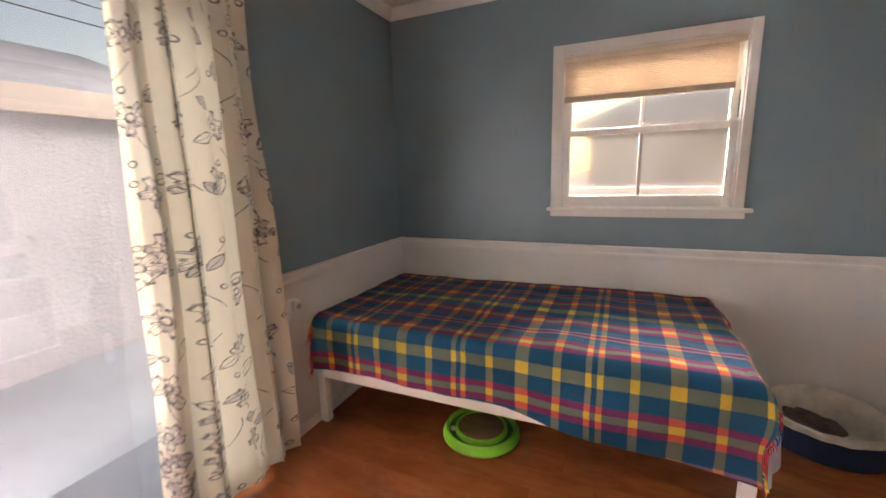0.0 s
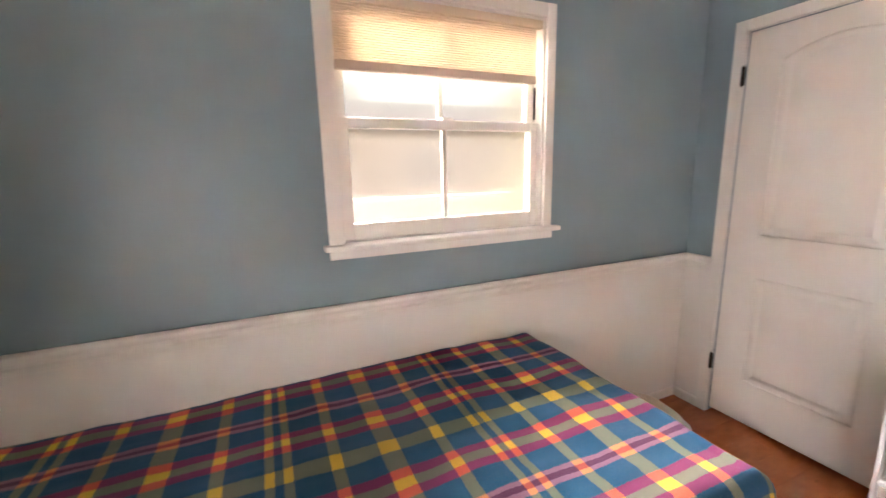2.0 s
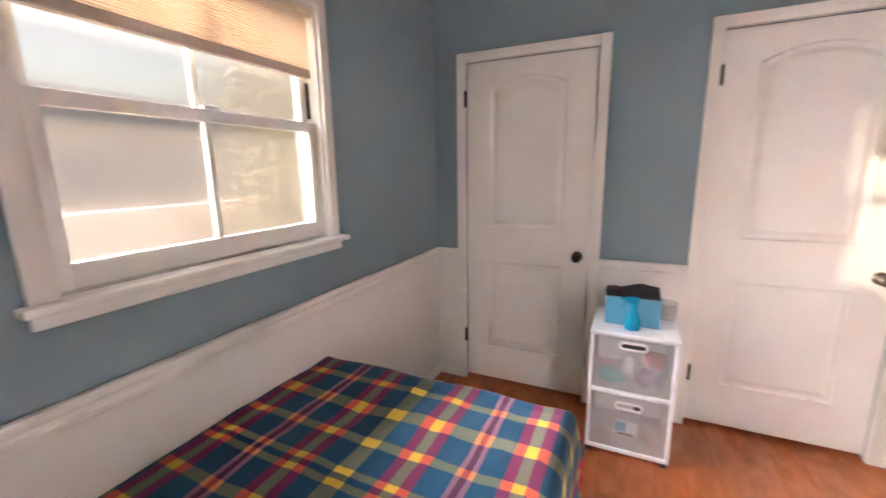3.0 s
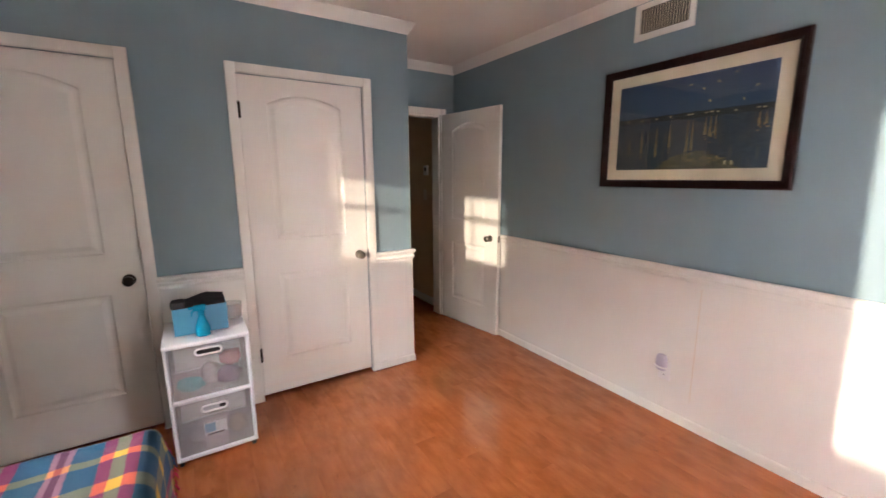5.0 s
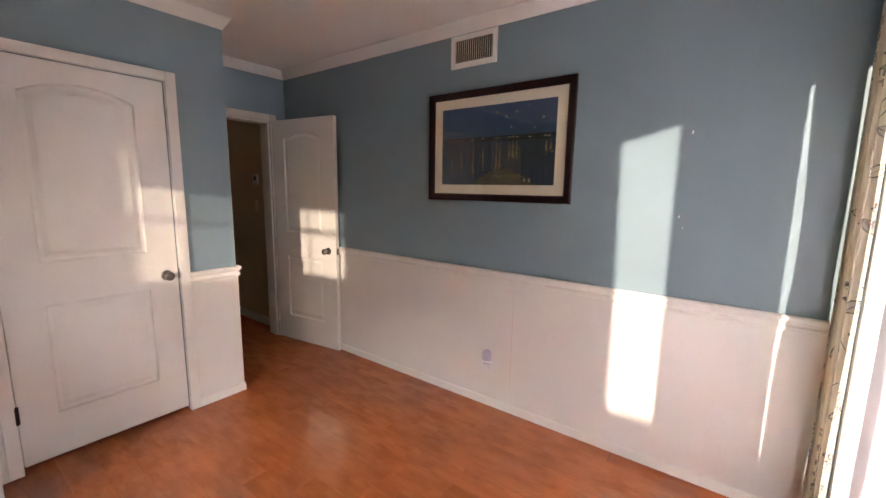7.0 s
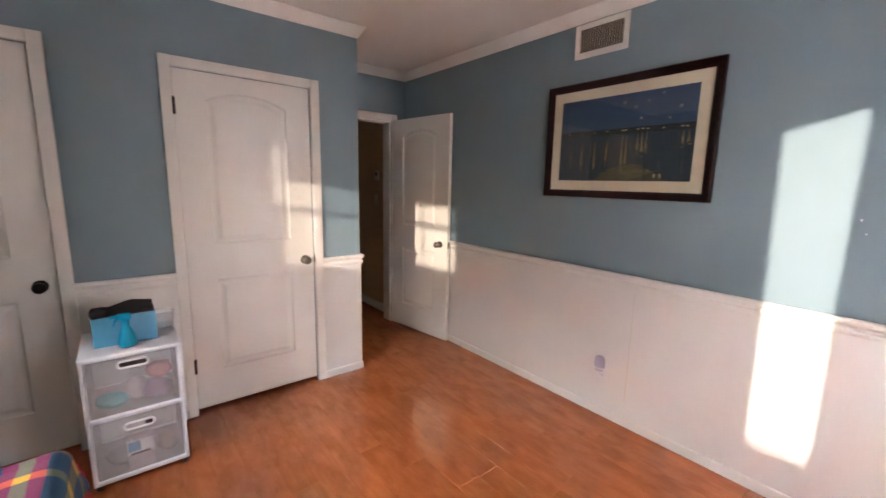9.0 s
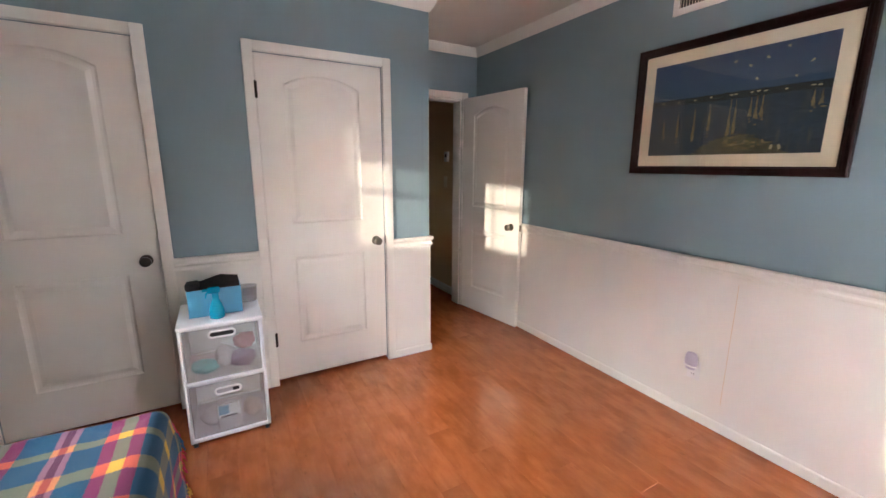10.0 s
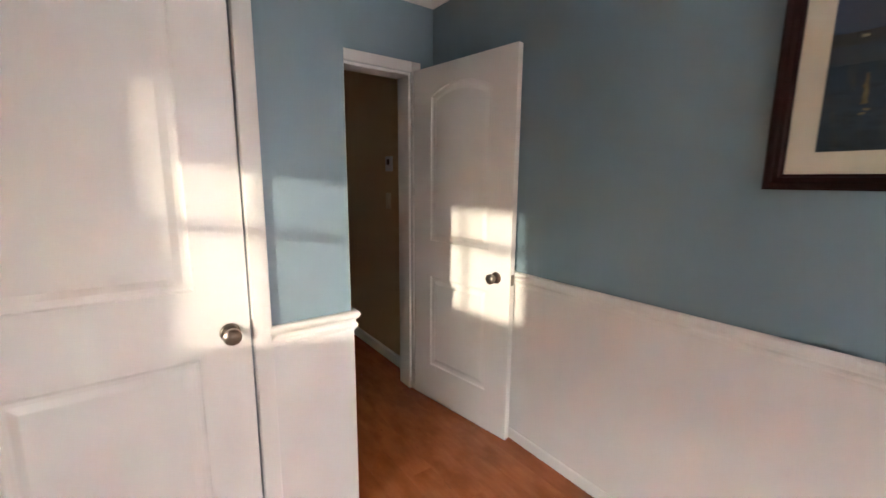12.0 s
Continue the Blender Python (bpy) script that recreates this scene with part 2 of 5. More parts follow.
def hazy_glass(name, film, uneven, colour, ripple=0.0):
    """Dusty glass: light on the film of dirt veils the view; old rippled glass also blurs it."""
    m, nt, b, co, uv = fresh(name)
    out = nt.nodes["Material Output"]
    tr, gl, tl = nt.nodes.new("ShaderNodeBsdfTransparent"), nt.nodes.new("ShaderNodeBsdfGlossy"), nt.nodes.new("ShaderNodeBsdfTranslucent")
    m1, m2, fr = nt.nodes.new("ShaderNodeMixShader"), nt.nodes.new("ShaderNodeMixShader"), pane_gloss(nt)
    gl.inputs["Roughness"].default_value = 0.02
    tl.inputs[0].default_value = (*colour, 1)
    smear = ma(nt, "ADD", ma(nt, "MULTIPLY", noise_of(nt, mapped(nt, co, (1, 1, 0.6)), 3.5, 4), 0.7), ma(nt, "MULTIPLY", noise_of(nt, co, 26, 4, 0.7), 0.3))
    dirt = ma(nt, "MULTIPLY_ADD", smear, uneven, film)
    nt.links.new(dirt, m1.inputs[0])
    if ripple:
        rf, m0 = nt.nodes.new("ShaderNodeBsdfRefraction"), nt.nodes.new("ShaderNodeMixShader")
        rf.inputs["Color"].default_value, rf.inputs["Roughness"].default_value, rf.inputs["IOR"].default_value = (0.96, 0.95, 0.93, 1), 0.40, 1.10
        m0.inputs[0].default_value = ripple
        nt.links.new(tr.outputs[0], m0.inputs[1])
        nt.links.new(rf.outputs[0], m0.inputs[2])
        nt.links.new(m0.outputs[0], m1.inputs[1])
    else:
        nt.links.new(tr.outputs[0], m1.inputs[1])
    nt.links.new(tl.outputs[0], m1.inputs[2])
    nt.links.new(fr, m2.inputs[0])
    nt.links.new(m1.outputs[0], m2.inputs[1])
    nt.links.new(gl.outputs[0], m2.inputs[2])
    nt.links.new(m2.outputs[0], out.inputs[0])
    return m


HAZY = hazy_glass("dusty_door_glass", HAZE, 0.035, (0.84, 0.84, 0.90))
DUSTY = hazy_glass("dusty_window_glass", DUST, 0.020, (0.82, 0.78, 0.72), 0.33)


def cloth_sheer(name, col, through_share, colour_node=None, uvbump=None):
    """Cloth that lets part of the light through."""
    m, nt, b, co, uv = fresh(name)
    out = nt.nodes["Material Output"]
    tl, mx = nt.nodes.new("ShaderNodeBsdfTranslucent"), nt.nodes.new("ShaderNodeMixShader")
    mx.inputs[0].default_value = through_share
    b.inputs["Roughness"].default_value = 0.9
    b.inputs["Specular IOR Level"].default_value = 0.15
    c = colour_node(nt, uv, co) if colour_node else mixc(nt, noise_of(nt, co, 6, 4), tuple(x * 0.92 for x in col), col)
    nt.links.new(c, b.inputs["Base Color"])
    nt.links.new(c, tl.inputs[0])
    bump_to(nt, b, noise_of(nt, co, 420, 2), 0.25, 0.001)
    nt.links.new(b.outputs[0], mx.inputs[1])
    nt.links.new(tl.outputs[0], mx.inputs[2])
    nt.links.new(mx.outputs[0], out.inputs[0])
    return m


def cells(nt, uv, size, jitter, seed):
    """Splits the cloth into square cells, each with its own place, turn and chance."""
    add = nt.nodes.new("ShaderNodeVectorMath")
    add.operation = "MULTIPLY_ADD"
    nt.links.new(uv, add.inputs[0])
    add.inputs[1].default_value, add.inputs[2].default_value = (1 / size, 1 / size, 0), (seed, seed * 1.7, 0)
    fl = nt.nodes.new("ShaderNodeVectorMath")
    fl.operation = "FLOOR"
    nt.links.new(add.outputs[0], fl.inputs[0])
    wnz = nt.nodes.new("ShaderNodeTexWhiteNoise")
    wnz.noise_dimensions = "2D"
    nt.links.new(fl.outputs[0], wnz.inputs["Vector"])
    sp, sf, sr = nt.nodes.new("ShaderNodeSeparateXYZ"), nt.nodes.new("ShaderNodeSeparateXYZ"), nt.nodes.new("ShaderNodeSeparateXYZ")
    nt.links.new(add.outputs[0], sp.inputs[0])
    nt.links.new(fl.outputs[0], sf.inputs[0])
    nt.links.new(wnz.outputs["Color"], sr.inputs[0])
    x = ma(nt, "SUBTRACT", ma(nt, "SUBTRACT", sp.outputs[0], sf.outputs[0]), 0.5)
    y = ma(nt, "SUBTRACT", ma(nt, "SUBTRACT", sp.outputs[1], sf.outputs[1]), 0.5)
    x = ma(nt, "ADD", x, ma(nt, "MULTIPLY", ma(nt, "SUBTRACT", sr.outputs[0], 0.5), jitter))
    y = ma(nt, "ADD", y, ma(nt, "MULTIPLY", ma(nt, "SUBTRACT", sr.outputs[1], 0.5), jitter))
    r = ma(nt, "SQRT", ma(nt, "ADD", ma(nt, "MULTIPLY", x, x), ma(nt, "MULTIPLY", y, y)))
    th = ma(nt, "ADD", ma(nt, "ARCTAN2", y, x), ma(nt, "MULTIPLY", sr.outputs[2], 6.28))
    return x, y, r, th, sr


def line_at(nt, d, w):
    """1 where |d| is under w."""
    return ma(nt, "LESS_THAN", ma(nt, "ABSOLUTE", d), w)


def floral(nt, uv, co):
    nz = nt.nodes.new("ShaderNodeTexNoise")
    nz.inputs["Scale"].default_value = 14
    nt.links.new(uv, nz.inputs["Vector"])
    warp = nt.nodes.new("ShaderNodeVectorMath")
    warp.operation = "MULTIPLY_ADD"
    nt.links.new(nz.outputs["Color"], warp.inputs[0])
    warp.inputs[1].default_value = (0.010, 0.010, 0)
    nt.links.new(uv, warp.inputs[2])
    w = warp.outputs[0]
    ink, tint = 0.0, 0.0
    for size, seed, petals, chance in ((0.23, 0.3, 5, 0.30), (0.26, 5.4, 6, 0.50)):
        x, y, r, th, sr = cells(nt, w, size, 0.35, seed)
        on = ma(nt, "GREATER_THAN", sr.outputs[2], chance)
        rad = ma(nt, "MULTIPLY_ADD", ma(nt, "SINE", ma(nt, "MULTIPLY", th, petals)), 0.055, 0.19)
        rad = ma(nt, "MULTIPLY_ADD", ma(nt, "SINE", ma(nt, "MULTIPLY", th, petals * 3)), 0.018, rad)
        edge = line_at(nt, ma(nt, "SUBTRACT", r, rad), 0.019)
        core = line_at(nt, ma(nt, "SUBTRACT", r, 0.06), 0.016)
        inside = ma(nt, "LESS_THAN", r, rad)
        vein = ma(nt, "MULTIPLY", ma(nt, "GREATER_THAN", ma(nt, "SINE", ma(nt, "MULTIPLY", th, petals * 2)), 0.93), ma(nt, "MULTIPLY", inside, ma(nt, "GREATER_THAN", r, 0.07)))
        ink = ma(nt, "MAXIMUM", ink, ma(nt, "MULTIPLY", on, ma(nt, "MAXIMUM", edge, ma(nt, "MAXIMUM", core, vein))))
        tint = ma(nt, "MAXIMUM", tint, ma(nt, "MULTIPLY", on, ma(nt, "MULTIPLY", inside, ma(nt, "GREATER_THAN", noise_of(nt, uv, 22, 2), 0.5))))
    for size, seed, chance in ((0.15, 3.7, 0.50), (0.19, 7.9, 0.50)):
        x, y, r, th, sr = cells(nt, w, size, 0.4, seed)
        turn = ma(nt, "MULTIPLY", sr.outputs[0], 6.28)
        ca, sa = ma(nt, "COSINE", turn), ma(nt, "SINE", turn)
        lx = ma(nt, "ADD", ma(nt, "MULTIPLY", x, ca), ma(nt, "MULTIPLY", y, sa))
        ly = ma(nt, "SUBTRACT", ma(nt, "MULTIPLY", y, ca), ma(nt, "MULTIPLY", x, sa))
        half = ma(nt, "MULTIPLY_ADD", ma(nt, "MULTIPLY", lx, lx), -1.9, 0.125)
        rim = line_at(nt, ma(nt, "SUBTRACT", ma(nt, "ABSOLUTE", ly), half), 0.018)
        rim = ma(nt, "MULTIPLY", rim, ma(nt, "LESS_THAN", ma(nt, "ABSOLUTE", lx), 0.262))
        rib = ma(nt, "MULTIPLY", line_at(nt, ly, 0.009), line_at(nt, ma(nt, "SUBTRACT", lx, -0.06), 0.30))
        leaf_on = ma(nt, "GREATER_THAN", sr.outputs[2], chance)
        ink = ma(nt, "MAXIMUM", ink, ma(nt, "MULTIPLY", leaf_on, ma(nt, "MAXIMUM", rim, rib)))
        blush = ma(nt, "MULTIPLY", leaf_on, ma(nt, "LESS_THAN", ma(nt, "ABSOLUTE", ly), half))
        tint = ma(nt, "MAXIMUM", tint, ma(nt, "MULTIPLY", blush, ma(nt, "GREATER_THAN", sr.outputs[1], 0.5)))
    for size, seed, chance in ((0.10, 2.2, 0.72),):
        x, y, r, th, sr = cells(nt, w, size, 0.5, seed)
        berry = ma(nt, "MULTIPLY", ma(nt, "GREATER_THAN", sr.outputs[2], chance), line_at(nt, ma(nt, "SUBTRACT", r, 0.10), 0.03))
        ink = ma(nt, "MAXIMUM", ink, berry)
    sep = nt.nodes.new("ShaderNodeSeparateXYZ")
    nt.links.new(w, sep.inputs[0])
    for k, sx, amp, fq in ((0.0, 4.2, 0.30, 13.0), (0.4, 3.1, 0.36, 9.0)):
        px = ma(nt, "ADD", ma(nt, "MULTIPLY_ADD", sep.outputs[0], sx, k), ma(nt, "MULTIPLY", ma(nt, "SINE", ma(nt, "MULTIPLY", sep.outputs[1], fq)), amp))
        stem = line_at(nt, ma(nt, "SUBTRACT", ma(nt, "FRACT", px), 0.5), 0.009)
        stem = ma(nt, "MULTIPLY", stem, ma(nt, "GREATER_THAN", noise_of(nt, uv, 5 + k * 3, 1), 0.53))
        ink = ma(nt, "MAXIMUM", ink, stem)
    base = mixc(nt, noise_of(nt, uv, 5, 4), (0.77, 0.73, 0.61), (0.85, 0.81, 0.69))
    base = mixc(nt, ma(nt, "MULTIPLY", tint, 0.55), base, (0.40, 0.37, 0.38))
    fade = ma(nt, "MULTIPLY", ink, ramp(nt, noise_of(nt, uv, 60, 2), 0.2, 0.6))
    return mixc(nt, ma(nt, "MULTIPLY", fade, 0.86), base, (0.055, 0.05, 0.06))


CURTAIN = cloth_sheer("printed_curtain_cotton", (0.8, 0.77, 0.72), 0.21, floral)
SHADE = cloth_sheer("cream_cellular_shade", (0.80, 0.71, 0.60), 0.42)
BLIND = cloth_sheer("white_panel_blind", (0.80, 0.79, 0.82), 0.34)


def plaid():
    """Two sets of yarn: where a stripe of the one crosses a stripe of the other the colours meet."""
    m, nt, b, co, uv = fresh("plaid_woven_cotton")
    nz = nt.nodes.new("ShaderNodeTexNoise")
    nz.inputs["Scale"].default_value = 5
    nt.links.new(uv, nz.inputs["Vector"])
    warp = nt.nodes.new("ShaderNodeVectorMath")
    warp.operation = "MULTIPLY_ADD"
    nt.links.new(nz.outputs["Color"], warp.inputs[0])
    warp.inputs[1].default_value = (0.012, 0.012, 0)
    nt.links.new(uv, warp.inputs[2])
    fuzz = nt.nodes.new("ShaderNodeTexNoise")
    fuzz.inputs["Scale"].default_value = 340
    fuzz.inputs["Detail"].default_value = 2
    nt.links.new(uv, fuzz.inputs["Vector"])
    frayed = nt.nodes.new("ShaderNodeVectorMath")
    frayed.operation = "MULTIPLY_ADD"
    nt.links.new(fuzz.outputs["Color"], frayed.inputs[0])
    frayed.inputs[1].default_value = (0.011, 0.011, 0)
    nt.links.new(warp.outputs[0], frayed.inputs[2])
    sep = nt.nodes.new("ShaderNodeSeparateXYZ")
    nt.links.new(frayed.outputs[0], sep.inputs[0])

    def stripes(s, items, period=0.597):
        f = ma(nt, "MULTIPLY", ma(nt, "FRACT", ma(nt, "DIVIDE", s, period)), period)
        total = 0.0
        for c, w in items:
            total = ma(nt, "MAXIMUM", total, line_at(nt, ma(nt, "SUBTRACT", f, c), w / 2))
        return total
    u = stripes(sep.outputs[0], ((0.052, 0.024), (0.098, 0.024), (0.224, 0.034), (0.373, 0.056), (0.522, 0.034)))
    vy = stripes(sep.outputs[1], ((0.075, 0.056), (0.224, 0.034), (0.522, 0.034)))
    vr = stripes(sep.outputs[1], ((0.191, 0.032), (0.257, 0.032), (0.489, 0.032), (0.555, 0.032)))
    vp = stripes(sep.outputs[1], ((0.352, 0.016), (0.386, 0.016)))
    vd = stripes(sep.outputs[1], ((0.369, 0.019),))
    BLUE, MOSS, YEL = (0.001, 0.078, 0.172), (0.160, 0.178, 0.130), (0.74, 0.47, 0.05)
    on_blue = mixc(nt, vp, mixc(nt, vr, mixc(nt, vy, BLUE, MOSS), (0.205, 0.022, 0.105)), (0.27, 0.13, 0.21))
    on_moss = mixc(nt, vp, mixc(nt, vr, mixc(nt, vy, MOSS, YEL), (0.68, 0.115, 0.065)), (0.70, 0.26, 0.10))
    on_blue = mixc(nt, vd, on_blue, (0.105, 0.022, 0.075))
    on_moss = mixc(nt, vd, on_moss, (0.42, 0.07, 0.05))
    weave = noise_of(nt, mapped(nt, uv, (1, 1, 1)), 420, 3)
    c = mixc(nt, u, on_blue, on_moss)
    c = mixc(nt, ma(nt, "MULTIPLY", ramp(nt, weave, 0.40, 0.66), 0.36), c, (0.03, 0.038, 0.055))
    c = mixc(nt, ma(nt, "MULTIPLY", ramp(nt, noise_of(nt, uv, 240, 3), 0.45, 0.75), 0.06), c, (0.50, 0.46, 0.42))
    nt.links.new(c, b.inputs["Base Color"])
    b.inputs["Roughness"].default_value = 0.95
    b.inputs["Specular IOR Level"].default_value = 0.1
    b.inputs["Sheen Weight"].default_value = 0.12
    bump_to(nt, b, weave, 0.6, 0.002)
    return m


PLAID = plaid()


def frosted():
    m, nt, b, co, uv = fresh("frosted_drawer_plastic")
    b.inputs["Base Color"].default_value = (0.80, 0.82, 0.88, 1)
    b.inputs["Roughness"].default_value = 0.35
    nt.links.new(ma(nt, "MULTIPLY_ADD", noise_of(nt, co, 9, 3), 0.10, 0.18), b.inputs["Alpha"])
    bump_to(nt, b, noise_of(nt, co, 240, 2), 0.2, 0.001)
    return m


FROSTED = frosted()


def turquoise():
    m, nt, b, co, uv = fresh("turquoise_clear_plastic")
    b.inputs["Base Color"].default_value = (0.0, 0.44, 0.72, 1)
    b.inputs["Roughness"].default_value = 0.15
    b.inputs["Transmission Weight"].default_value = 0.35
    nt.links.new(ma(nt, "MULTIPLY_ADD", noise_of(nt, co, 30, 3), 0.2, 0.1), b.inputs["Roughness"])
    return m


TURQUOISE = turquoise()


def painting():
    """A night harbour: deep blue sky, a dark far shore, water, and a brown-green bank."""
    m, nt, b, co, uv = fresh("night_harbour_print")
    sep = nt.nodes.new("ShaderNodeSeparateXYZ")
    nt.links.new(uv, sep.inputs[0])
    x, y = sep.outputs[0], sep.outputs[1]
    dab = noise_of(nt, mapped(nt, uv, (11, 20, 1)), 2.0, 6, 0.75)
    wide = noise_of(nt, mapped(nt, uv, (5, 9, 1)), 1.5, 3)
    sky_c = mixc(nt, ramp(nt, ma(nt, "ADD", y, ma(nt, "MULTIPLY_ADD", wide, 0.3, -0.15)), 0.6, 1.0), (0.032, 0.075, 0.145), (0.030, 0.060, 0.165))
    sky_c = mixc(nt, ma(nt, "MULTIPLY", ramp(nt, dab, 0.42, 0.62), 0.7), sky_c, (0.060, 0.115, 0.185))
    streak = noise_of(nt, mapped(nt, uv, (26, 3, 1)), 1.3, 4, 0.6)
    water = mixc(nt, ramp(nt, dab, 0.38, 0.64), (0.007, 0.018, 0.038), (0.036, 0.066, 0.098))
    water = mixc(nt, ma(nt, "MULTIPLY", ramp(nt, streak, 0.50, 0.68), 0.6), water, (0.085, 0.090, 0.075))
    c = mixc(nt, ma(nt, "GREATER_THAN", y, ma(nt, "MULTIPLY_ADD", dab, 0.03, 0.585)), water, sky_c)
    shore = line_at(nt, ma(nt, "SUBTRACT", y, ma(nt, "MULTIPLY_ADD", dab, 0.05, 0.555)), 0.035)
    c = mixc(nt, shore, c, (0.012, 0.018, 0.022))
    dx = ma(nt, "SUBTRACT", x, 0.58)
    hill = ma(nt, "SUBTRACT", ma(nt, "MULTIPLY_ADD", dab, 0.18, 0.10), ma(nt, "MULTIPLY", ma(nt, "MULTIPLY", dx, dx), 2.6))
    c = mixc(nt, ma(nt, "LESS_THAN", y, hill), c, mixc(nt, ramp(nt, dab, 0.3, 0.7), (0.025, 0.040, 0.035), (0.150, 0.130, 0.060)))
    nt.links.new(c, b.inputs["Base Color"])
    b.inputs["Roughness"].default_value = 0.6
    return m


PAINTING = painting()
GOLD_PAINT = mat("yellow_ochre_paint", (0.25, 0.195, 0.10), 0.6, var=0.35, coarse=30)
STAR_PAINT = mat("pale_yellow_paint", (0.48, 0.43, 0.28), 0.6, var=0.2, coarse=30)

# ---- plan, metres ----
XW, XE, XD = -1.42, 1.753, 2.55      # west wall, closet front, doorway wall
YS, YC, YN = -0.77, 0.158, 2.79      # south wall, closet side, north wall
ZC = 2.51                           # ceiling
T = 0.12                            # wall thickness
WX0, WX1, WZ0, WZ1 = -0.24, 0.695, 1.15, 2.06      # north window opening
SY0, SY1, SZ1 = -0.70, 1.30, 2.06                 # sliding door opening
DY0, DY1, DZ1 = -0.605, 0.09, 2.045               # doorway to the hall


def wall(name, bm, label, material=None):
    return solid(name, bm, material or WALL_BLUE, (0, 0, 0), label, "wall", kind="structure", smooth=0)


bm = boxed(XW - T, WX0, YN, YN + T, 0, ZC)
box(bm, WX1, XD + T, YN, YN + T, 0, ZC), box(bm, WX0, WX1, YN, YN + T, 0, WZ0), box(bm, WX0, WX1, YN, YN + T, WZ1, ZC)
wall("wall_north", bm, "blue-grey painted wall with a small window")
bm = boxed(XW - T, XW, SY1, YN, 0, ZC)
box(bm, XW - T, XW, YS - T, SY0, 0, ZC), box(bm, XW - T, XW, SY0, SY1, SZ1, ZC)
wall("wall_west", bm, "blue-grey painted wall round a glass sliding door")
wall("wall_south", boxed(XW - T, XD + T, YS - T, YS, 0, ZC), "blue-grey painted wall above white wainscot")
A0, A1, B0, B1, DH = 1.815, 2.580, 0.503, 1.272, 2.055   # closet doors
bm = boxed(XE, XE + T, A1, YN, 0, ZC)
for y0, y1, z0 in ((A0, A1, DH), (B1, A0, 0), (B0, B1, DH), (YC, B0, 0)):
    box(bm, XE, XE + T, y0, y1, z0, ZC)
box(bm, XE + T, XD + T, YC, YC + T, 0, ZC)
wall("wall_closet", bm, "blue-grey painted closet wall with two white doors")
bm = boxed(XD, XD + T, YS, DY0, 0, ZC)
box(bm, XD, XD + T, DY0, DY1, DZ1, ZC), box(bm, XD, XD + T, DY1, YC, 0, ZC)
wall("wall_east", bm, "blue-grey painted wall with the room's doorway")
wall("wall_closet_back", boxed(XD + T, XD + T + 0.02, YC + T, YN, 0, ZC), "plain closet back wall", WHITE)
HY = -0.70
bm = boxed(XD + T, 6.2, HY - T, HY, 0, ZC)
box(bm, XD + T, 6.2, 0.45, 0.45 + T, 0, ZC), box(bm, 6.2, 6.2 + T, HY - T, 0.45 + T, 0, ZC)
wall("wall_hall", bm, "beige painted hall wall in shade", HALL)
ceil = solid("ceiling", boxed(XW - T, 6.3, YS - T, YN + T, ZC, ZC + 0.1), CEILING, (0, 0, 0), "off-white painted ceiling", "ceiling", kind="structure", smooth=0)

# crown, chair rail, wainscot and baseboard
loop = [(XW, YS), (XD, YS), (XD, YC), (XE, YC), (XE, YN), (XW, YN)]
crown = [(0, 2.435), (0.008, 2.435), (0.010, 2.447), (0.023, 2.462), (0.036, 2.486), (0.042, 2.498), (0.046, 2.500), (0.046, ZC - 0.001), (0, ZC - 0.001)]
solid("trim_crown", sweep(bmesh.new(), loop, crown, True), WHITE, (0, 0, 0), "white painted crown moulding", "crown moulding", kind="structure")
runs = [
    [(XW, YS), (XD, YS)],
    [(XD, YC), (XE, YC), (XE, 0.455)],
    [(XE, 1.325), (XE, 1.766)],
    [(XE, 2.626), (XE, YN), (XW, YN), (XW, 1.36)],
]
rail = [(0.002, 0.838), (0.010, 0.838), (0.012, 0.846), (0.018, 0.850), (0.019, 0.862), (0.013, 0.870), (0.013, 0.880), (0.022, 0.888), (0.026, 0.896), (0.026, 0.906), (0.020, 0.912), (0.002, 0.912)]
base = [(0.004, 0.0), (0.015, 0.0), (0.015, 0.044), (0.013, 0.052), (0.010, 0.055), (0.004, 0.056)]
for run in runs:
    lift = 0.030 if run[0] == (XW, YS) else 0.0
    solid("trim_chair_rail", sweep(bmesh.new(), run, [(o, z + lift) for o, z in rail]), WHITE, (0, 0, 0), "white moulded chair rail", "chair rail", kind="structure")
    solid("baseboard", sweep(bmesh.new(), run, base), WHITE, (0, 0, 0), "low white baseboard", "baseboard", kind="structure")
    solid("wainscot", sweep(bmesh.new(), run, [(0, 0.002), (0.007, 0.002), (0.007, 0.85 + lift), (0, 0.85 + lift)]), WAINSCOT, (0, 0, 0), "white painted wainscot panel", "wainscot", kind="structure")
solid("wainscot_seam", boxed(0.0925, 0.0945, YS + 0.0065, YS + 0.0074, 0.16, 0.838), HALL, (0, 0, 0), "thin seam in the white wainscot", "seam", kind="structure", smooth=0)
solid("baseboard", sweep(bmesh.new(), [(XD + T, HY), (6.2, HY)], [(0, 0), (0.014, 0), (0.014, 0.075), (0.006, 0.085), (0, 0.085)]), WHITE, (0, 0, 0), "white hall baseboard", "baseboard", kind="structure")
solid("wall_end_trim", boxed(XW + 0.0005, XW + 0.03, 1.30, 1.36, 0, 2.12, 0.003), WHITE, (XW, 1.33, 0), "white casing beside the glass door", "casing", kind="structure")


